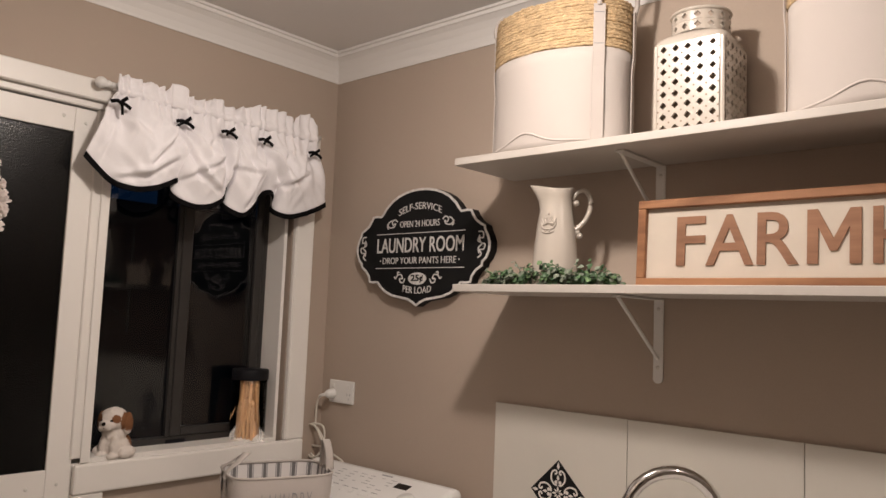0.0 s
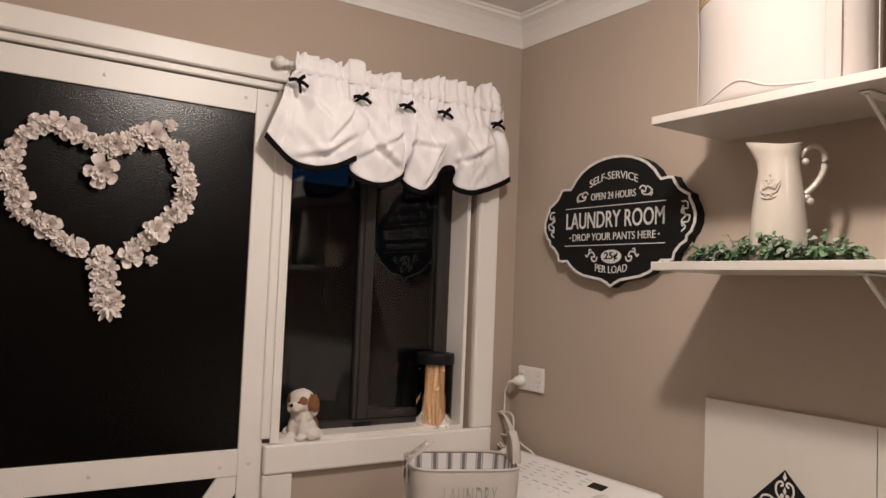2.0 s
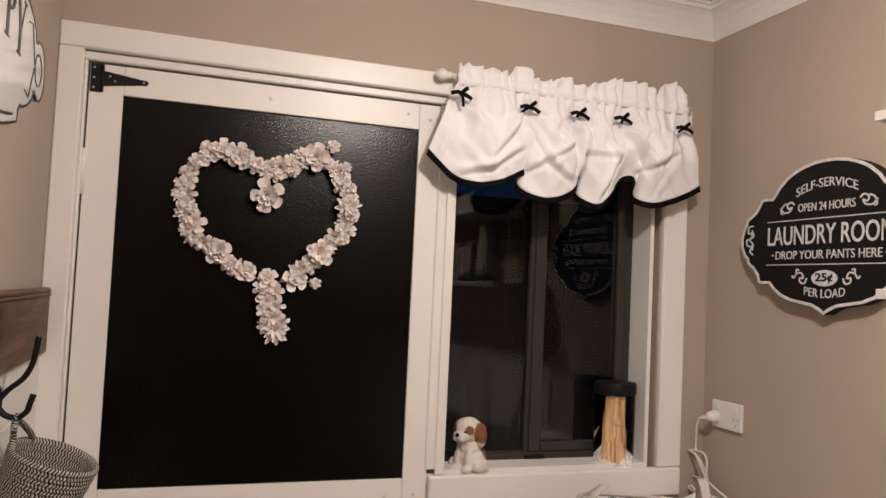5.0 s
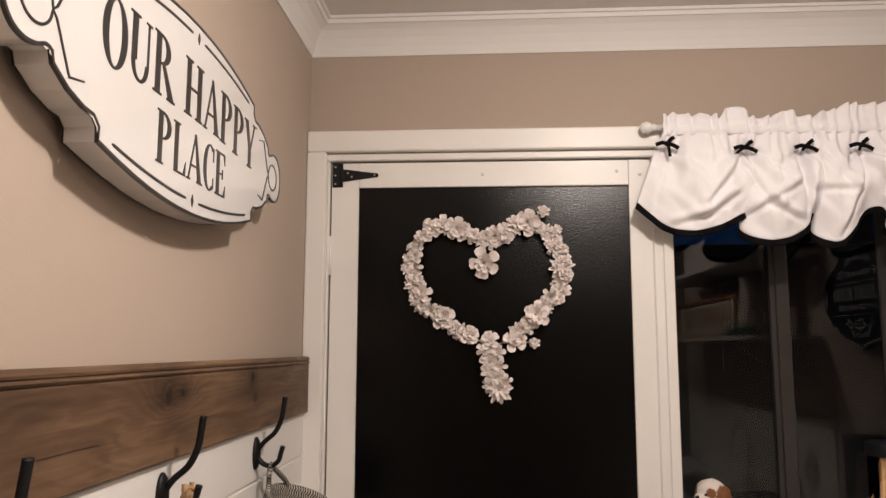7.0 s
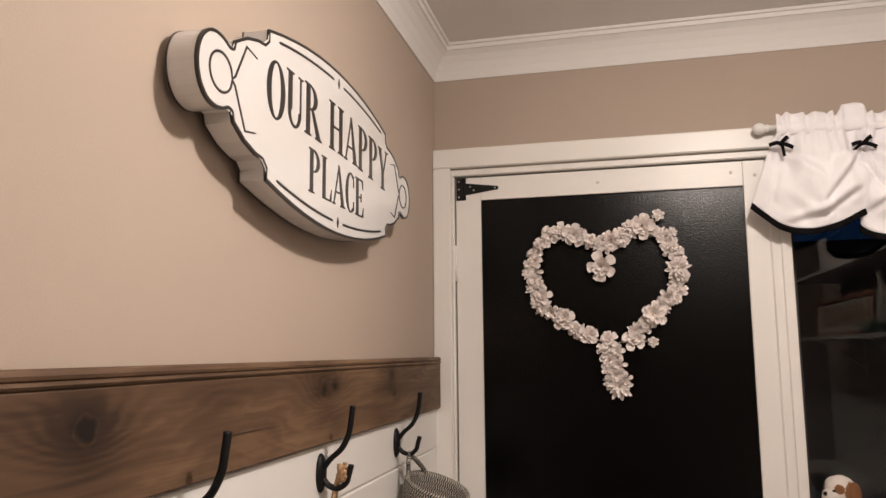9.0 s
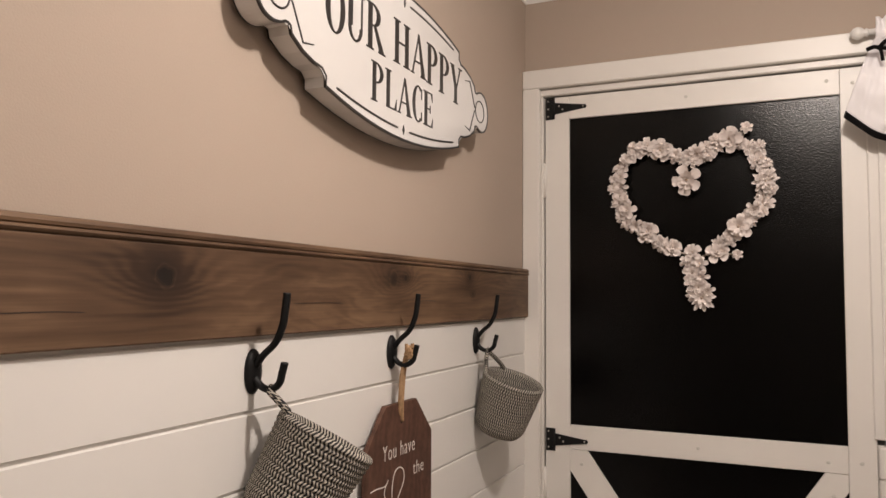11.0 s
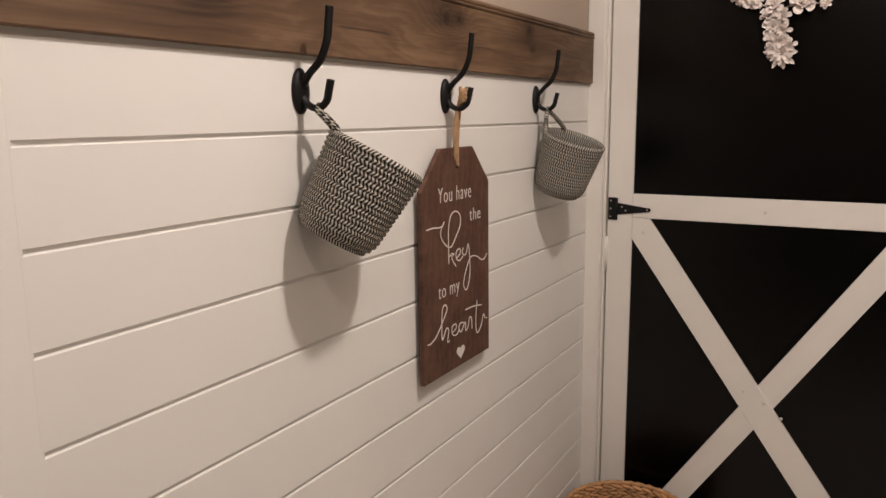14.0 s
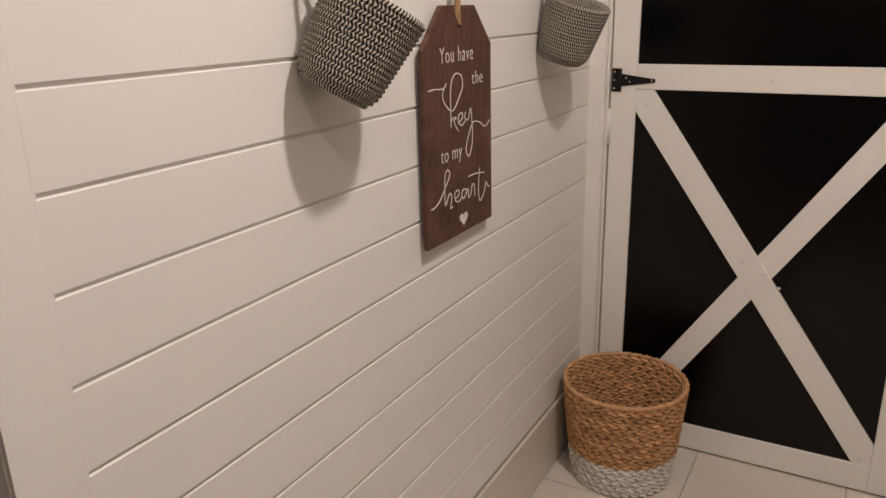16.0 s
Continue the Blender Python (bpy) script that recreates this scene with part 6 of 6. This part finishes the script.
# ---- power point, plug and cord ----
gp = thing("power_point", "white double power point with one plug in", "power socket", m=pose(0.1055, W - 0.0005, 1.277, 90, 0, 0))
part("plate", bx(-0.0585, 0.0585, -0.0365, 0.0365, 0, 0.009, bevel=0.003, seg=2), PLASTIC, gp)
for x in (-0.037, 0.037):
    part("rocker", bx(x - 0.008, x + 0.008, 0.012, 0.025, 0.0088, 0.0125, bevel=0.0015), PLASTIC, gp)
for rz, dx, dy in ((28, 0.030, -0.006), (-28, 0.044, -0.006), (0, 0.037, -0.021)):
    part("socket_slot", bx(-0.0009, 0.0009, -0.004, 0.004, 0.0088, 0.0094), PRINTGREY, gp, m=pose(dx, dy, 0, 0, 0, rz))
pg = thing("plug", "white three-pin plug with coiled appliance cord", "plug", m=pose(0.0685, W - 0.010, 1.2685, 90, 0, 0))
part("plug_body", lathe(bmesh.new(), [(0.0165, 0), (0.017, 0.004), (0.016, 0.014), (0.012, 0.026), (0.007, 0.032), (0.0008, 0.033)], 24), PLASTIC, pg, smooth=True)
part("strain_relief", tube(bmesh.new(), spline([(-0.004, -0.002, 0.030), (-0.020, -0.006, 0.033), (-0.034, -0.014, 0.030)], 5), 0.0055, 10, r_end=0.004), PLASTIC, pg, smooth=True)
loop = [(-0.034, -0.014, 0.030), (-0.046, -0.035, 0.028), (-0.050, -0.075, 0.026), (-0.048, -0.104, 0.028)]
for k in range(34):
    a = math.pi * 0.5 + k * math.tau / 10
    loop.append((-0.046 + (0.050 + 0.006 * math.sin(k * 1.3)) * math.cos(a), -0.158 + (0.054 + 0.005 * math.cos(k)) * math.sin(a), 0.030 + 0.012 * math.sin(k * 0.9)))
loop += [(-0.010, -0.172, 0.024), (0.035, -0.188, 0.020), (0.080, -0.205, 0.016), (0.100, -0.230, 0.012)]
part("cord", tube(bmesh.new(), spline(loop, 4), 0.0032, 8), CORD, pg, smooth=True)
part("cord_tie", tube(bmesh.new(), [(-0.046 + 0.012 * math.cos(a) - 0.044, -0.132 + 0.004 * math.sin(a), 0.026 + 0.018 * math.sin(a)) for a in (math.tau * i / 14 for i in range(14))], 0.0032, 8, closed=True), CORD, pg, smooth=True)

# ---- splashback, bench and tap ----
sp = thing("splashback", "large pale glazed tile splashback with thin joints", "splashback", kind="structure")
part("grout_bed", bx(0.7402, 2.700, W - 0.0035, W - 0.0005, 0.915, 1.310), GROUT, sp)
TILE_ME = mesh_of(bx(0.0, 0.3912, W - 0.0085, W - 0.0036, 0.9155, 1.311, bevel=0.0008), TILE, name="tile")
for i in range(5):
    part("tile", TILE_ME, None, sp, m=pose(0.739 + 0.3928 * i, 0, 0))


def decal(x, z):
    d = part("decal", prism(bmesh.new(), [(0, -0.082), (0.081, 0), (0, 0.082), (-0.081, 0)], 0.0006), SIGNBLACK, sp, "black damask diamond sticker", m=pose(x, W - 0.0086, z, 90, 0, 0))
    for q in range(4):
        r = pose(0, 0, 0.0005, 0, 0, 90 * q)
        for sx in (-1, 1):
            part("damask_scroll", stroke([(sx * 0.002, 0.020), (sx * 0.012, 0.022), (sx * 0.020, 0.034), (sx * 0.018, 0.050), (sx * 0.008, 0.056), (sx * 0.004, 0.050), (sx * 0.010, 0.046)], 0.0022, 0.0005, 5), PRINT, d, m=r)
            part("damask_bud", prism(bmesh.new(), [(0.0045 * math.cos(a) + sx * 0.006, 0.0045 * math.sin(a) + 0.027) for a in (math.tau * i / 10 for i in range(10))], 0.0005), PRINT, d, m=r)
        part("damask_leaf", prism(bmesh.new(), [(0, 0.058), (0.0045, 0.066), (0, 0.078), (-0.0045, 0.066)], 0.0005), PRINT, d, m=r)
        part("damask_leaf", prism(bmesh.new(), [(0, 0.030), (0.004, 0.037), (0, 0.046), (-0.004, 0.037)], 0.0005), PRINT, d, m=r)
        part("damask_leaf", prism(bmesh.new(), [(0, 0.003), (0.003, 0.010), (0, 0.018), (-0.003, 0.010)], 0.0005), PRINT, d, m=r)
        part("damask_leaf", prism(bmesh.new(), [(0, 0.003), (0.0025, 0.008), (0, 0.014), (-0.0025, 0.008)], 0.0005), PRINT, d, m=pose(0, 0, 0.0005, 0, 0, 90 * q + 45))


decal(0.943, 1.106)
bench = thing("bench", "white laminate laundry bench below the splashback", "bench", at=(0, 0, 0))
part("worktop", bx(0.735, 2.70, 1.08, W - 0.009, 0.878, 0.9145, bevel=0.003), BENCH, bench)
part("cupboard", bx(0.740, 2.70, 1.11, W - 0.009, 0.0, 0.8775), BENCH, bench)
tap = thing("tap", "chrome gooseneck laundry mixer tap", "tap", m=pose(1.384, 1.589, 0.915))
ax = Vector((-0.150, -0.128, 0)).normalized()
arc = [Vector((0, 0, 0.0)), Vector((0, 0, 0.12)), Vector((0, 0, 0.223))] + [ax * (0.098 - 0.098 * math.cos(a)) + Vector((0, 0, 0.223 + 0.098 * math.sin(a))) for a in (math.pi * i / 16 for i in range(1, 17))] + [ax * 0.196 + Vector((0, 0, 0.178))]
part("spout", tube(bmesh.new(), arc, 0.0138, 20), CHROME, tap, smooth=True)
part("tap_base", lathe(bmesh.new(), [(0.027, 0), (0.027, 0.006), (0.022, 0.012), (0.021, 0.09), (0.0145, 0.098)], 28), CHROME, tap, smooth=True)
part("lever", tube(bmesh.new(), [(0.018, -0.006, 0.06), (0.05, -0.012, 0.075), (0.085, -0.018, 0.095)], 0.006, 10), CHROME, tap, smooth=True)

# ---- washing machine ----
wm = thing("washing_machine", "white top-loading washing machine with sloped console", "washing machine", at=(0.008, 0.023, -0.014))
part("cabinet", bx(0.035, 0.640, 1.02, 1.632, 0.014, 0.948, bevel=0.012, seg=3), APPLIANCE, wm)
part("lid", bx(0.070, 0.605, 1.045, 1.375, 0.9485, 0.968, bevel=0.006, seg=2), APPLIANCE, wm)
bm = bmesh.new()
prism(bm, [(1.632, 0.9486), (1.632, 1.062), (1.626, 1.074), (1.612, 1.080), (1.596, 1.080), (1.430, 1.026), (1.412, 1.014), (1.392, 0.9486)], 0.605, Matrix(((0, 0, 1, 0.035), (1, 0, 0, 0), (0, 1, 0, 0), (0, 0, 0, 1))))
bmesh.ops.bevel(bm, geom=[e for e in bm.edges if all(abs(v.co.x - 0.640) < 1e-4 for v in e.verts) or all(abs(v.co.x - 0.035) < 1e-4 for v in e.verts)], offset=0.018, segments=4, profile=0.5, affect="EDGES")
part("console", bm, APPLIANCE, wm, smooth=False)
SL = math.degrees(math.atan2(1.080 - 1.026, 1.596 - 1.430))


def on_console(x, y):
    return pose(x, y, 1.026 + (y - 1.430) * (1.080 - 1.026) / (1.596 - 1.430) + 0.0003, SL, 0, 0)


part("display", bx(-0.026, 0.026, -0.013, 0.013, 0, 0.0006), DISPLAY, wm, "black display window", m=on_console(0.478, 1.556))
part("dial", lathe(bmesh.new(), [(0.026, 0), (0.026, 0.006), (0.023, 0.012), (0.001, 0.013)], 28), APPLIANCE, wm, "white control dial", True, m=on_console(0.545, 1.500))
part("brand_bar", bx(-0.022, 0.022, -0.003, 0.003, 0, 0.0004), PRINTGREY, wm, m=on_console(0.385, 1.588))
rnd = random.Random(3)
for i, x in enumerate((0.215, 0.262, 0.305, 0.345, 0.385, 0.425)):
    for j in range(5):
        if rnd.random() < 0.85:
            w = rnd.uniform(0.006, 0.013)
            part("print_mark", bx(-w, w, -0.0009, 0.0009, 0, 0.0003), PRINTGREY, wm, m=on_console(x + rnd.uniform(-0.004, 0.004), 1.572 - 0.014 * j))
    part("button", lathe(bmesh.new(), [(0.009, 0), (0.009, 0.001), (0.007, 0.0018), (0.0005, 0.002)], 20), APPLIANCE, wm, m=on_console(x, 1.482))
    part("print_mark", bx(-0.012, 0.012, -0.0013, 0.0013, 0, 0.0003), PRINTGREY, wm, m=on_console(x, 1.498))

# ---- laundry tote on the washing machine ----
tt = thing("laundry_tote", "white canvas laundry tote with striped lining and handles", "basket", m=pose(0.328, 1.261, 0.9545, 0, 0, 67))
TL, TWD, TH = 0.135, 0.106, 0.160


def rrect(scale, z, n=64, p=5.0, tilt=0.0):
    out = []
    for k in range(n):
        a = math.tau * k / n
        f = (abs(math.cos(a)) ** p + abs(math.sin(a)) ** p) ** (-1 / p)
        out.append(Vector((TL * scale * f * math.cos(a), TWD * scale * f * math.sin(a), z)))
    return out


def ringskin(rows, close_first=False, uv=False):
    bm = bmesh.new()
    layer = bm.loops.layers.uv.new("UVMap") if uv else None
    vs = [[bm.verts.new(p) for p in r] for r in rows]
    n = len(vs[0])
    for j, (a, b) in enumerate(zip(vs, vs[1:])):
        for k in range(n):
            f = bm.faces.new((a[k], a[(k + 1) % n], b[(k + 1) % n], b[k]))
            if uv:
                for lp, (uu, vv) in zip(f.loops, ((k, j), (k + 1, j), (k + 1, j + 1), (k, j + 1))):
                    lp[layer].uv = (uu / n, vv / len(rows))
    if close_first:
        bm.faces.new(vs[0])
    return bm


part("body", ringskin([rrect(0.90, 0.0), rrect(0.925, 0.004), rrect(0.95, 0.05), rrect(0.985, 0.11), rrect(1.0, TH - 0.004), rrect(0.992, TH), rrect(0.975, TH - 0.001)], True), CANVAS, tt, smooth=True)
part("lining", ringskin([rrect(0.90, 0.008), rrect(0.935, 0.05), rrect(0.965, TH - 0.012), rrect(0.972, TH - 0.003)], True, True), LINING, tt, "grey and white striped lining", True)
part("rim_piping", tube(bmesh.new(), rrect(0.99, TH + 0.001), 0.0035, 8, closed=True), CANVAS, tt, smooth=True)
for sx in (-1, 1):
    lean = -0.050 if sx < 0 else 0.0
    rise = 0.048 if sx < 0 else 0.074
    pts = [(sx * TL * 1.005, -0.028, TH - 0.05), (sx * TL * 1.01, -0.028, TH), (sx * TL * 1.0 - lean * 0.6, -0.020, TH + rise * 0.62), (sx * TL * 0.97 - lean, 0.0, TH + rise), (sx * TL * 1.0 - lean * 0.6, 0.020, TH + rise * 0.62), (sx * TL * 1.01, 0.028, TH), (sx * TL * 1.005, 0.028, TH - 0.05)]
    part("handle", tube(bmesh.new(), spline(pts, 6), 0.004, 8, flat=(0.0120, 0.0020)), CANVAS, tt, "white canvas strap handle", smooth=True)
part("lettering", words("LAUNDRY", 0.128, 0.046, 0.0008, bold=-0.022, space=1.25), PRINTGREY, tt, "thin dark lettering", m=pose(0.004, -TWD * 0.993, 0.100, 90 + 4, 0, 0))

# ---- woven floor basket ----
fb = thing("floor_basket", "round woven hyacinth basket with white painted base", "basket", at=(0.194, 0.188, 0.0))


def weave(zs, r_of, count, seed):
    """Rows of plaited strands: leaning plump leaves in pairs, as a plait lies."""
    rnd = random.Random(seed)
    verts, faces = [], []
    for j, z in enumerate(zs):
        r = r_of(z)
        for i in range(count):
            for s_ in (-1, 1):
                a = math.tau * (i + 0.5 * (s_ > 0) + 0.5 * (j % 2)) / count + rnd.uniform(-0.012, 0.012)
                c = Vector((r * math.cos(a), r * math.sin(a), z + s_ * 0.0047))
                t = Vector((-math.sin(a), math.cos(a), 0))
                n = Vector((math.cos(a), math.sin(a), 0))
                up = Vector((0, 0, 1))
                d = (t + up * 0.27 * s_).normalized()
                e = d.cross(n).normalized()
                ln, wd, th = math.tau * r / count * 0.66 * rnd.uniform(0.92, 1.1), 0.0061 * rnd.uniform(0.88, 1.12), 0.0098
                b0 = len(verts)
                for u, w in ((-1, 0.25), (-0.55, 0.9), (0.1, 1.0), (0.65, 0.75), (1, 0.2)):
                    for k in range(6):
                        q = math.tau * k / 6
                        verts.append(c + d * ln * u + e * wd * w * math.cos(q) + n * (th * w * math.sin(q) + 0.0012 * (1 - u * u)))
                for m_ in range(4):
                    for k in range(6):
                        faces.append((b0 + m_ * 6 + k, b0 + m_ * 6 + (k + 1) % 6, b0 + (m_ + 1) * 6 + (k + 1) % 6, b0 + (m_ + 1) * 6 + k))
                faces.append(tuple(b0 + k for k in range(5, -1, -1)))
                faces.append(tuple(b0 + 24 + k for k in range(6)))
    me = bpy.data.meshes.new("weave")
    me.from_pydata([tuple(v) for v in verts], [], faces)
    me.polygons.foreach_set("use_smooth", [True] * len(me.polygons))
    return me


def fb_r(z):
    return 0.128 + 0.032 * (z / 0.29) ** 0.8


ROWS_N = [0.013 + 0.0185 * i for i in range(15)]
me = weave(ROWS_N[:5], fb_r, 34, 1)
me.materials.append(HYWHITE)
part("white_weave", me, None, fb, "white painted weave", kind="stuff")
me = weave(ROWS_N[5:], fb_r, 35, 2)
me.materials.append(HYACINTH)
part("natural_weave", me, None, fb, "natural tan weave", kind="stuff")
part("rim", twisted([Vector((0.163 * math.cos(a), 0.163 * math.sin(a), 0.286)) for a in (math.tau * i / 60 for i in range(60))], 0.0062, 4), HYACINTH, fb, "rolled woven rim", True)
# core behind the weave, coloured dark so its gaps look shaded
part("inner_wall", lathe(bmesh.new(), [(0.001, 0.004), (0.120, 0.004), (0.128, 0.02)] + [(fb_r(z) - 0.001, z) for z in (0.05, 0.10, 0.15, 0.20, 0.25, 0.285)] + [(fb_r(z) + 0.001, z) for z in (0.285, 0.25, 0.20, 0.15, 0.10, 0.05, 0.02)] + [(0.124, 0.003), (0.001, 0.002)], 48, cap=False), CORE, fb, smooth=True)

# ---- floor and skirting tiles ----
sk = thing("baseboard", "pale tile skirting below the panelling", "skirting", kind="structure")
part("skirting_bed", bx(0.0305, 1.704, -0.0078, 0.0045, 0.0, 0.1955), GROUT, sk)
SK_ME = mesh_of(bx(0.0, 0.3872, 0.0046, 0.0125, 0.002, 0.1958, bevel=0.0008), FLOORTILE, name="skirting_tile")
part("skirting_tile", bx(0.0312, 0.3092, 0.0046, 0.0125, 0.002, 0.1958, bevel=0.0008), FLOORTILE, sk)
for i in range(3):
    part("skirting_tile", SK_ME, None, sk, m=pose(0.3110 + 0.39 * i, 0, 0))
part("skirting_tile", bx(1.4810, 1.7035, 0.0046, 0.0125, 0.002, 0.1958, bevel=0.0008), FLOORTILE, sk)
fl = structure("floor", bx(-0.04, EAST, -1.3, W, -0.12, -0.004), GROUT, "large cream ceramic floor tiles with grey grout", "floor")
FT_ME = mesh_of(bx(0, 0.3875, 0, 0.3875, -0.0039, 0.0, bevel=0.0010), FLOORTILE, name="floor_tile")
for i in range(-1, 7):
    for j in range(-4, 5):
        x, y = 0.333 + 0.39 * (i - 1), 0.368 + 0.39 * (j - 1)
        x0, x1, y0, y1 = max(x, -0.036), min(x + 0.3875, EAST - 0.002), max(y, -1.298), min(y + 0.3875, W - 0.002)
        if x1 - x0 < 0.01 or y1 - y0 < 0.01:
            continue
        if x1 - x0 > 0.387 and y1 - y0 > 0.387:
            part("floor_tile", FT_ME, None, fl, m=pose(x, y, 0))
        else:
            part("floor_tile", bx(x0, x1, y0, y1, -0.0039, 0.0), FLOORTILE, fl)
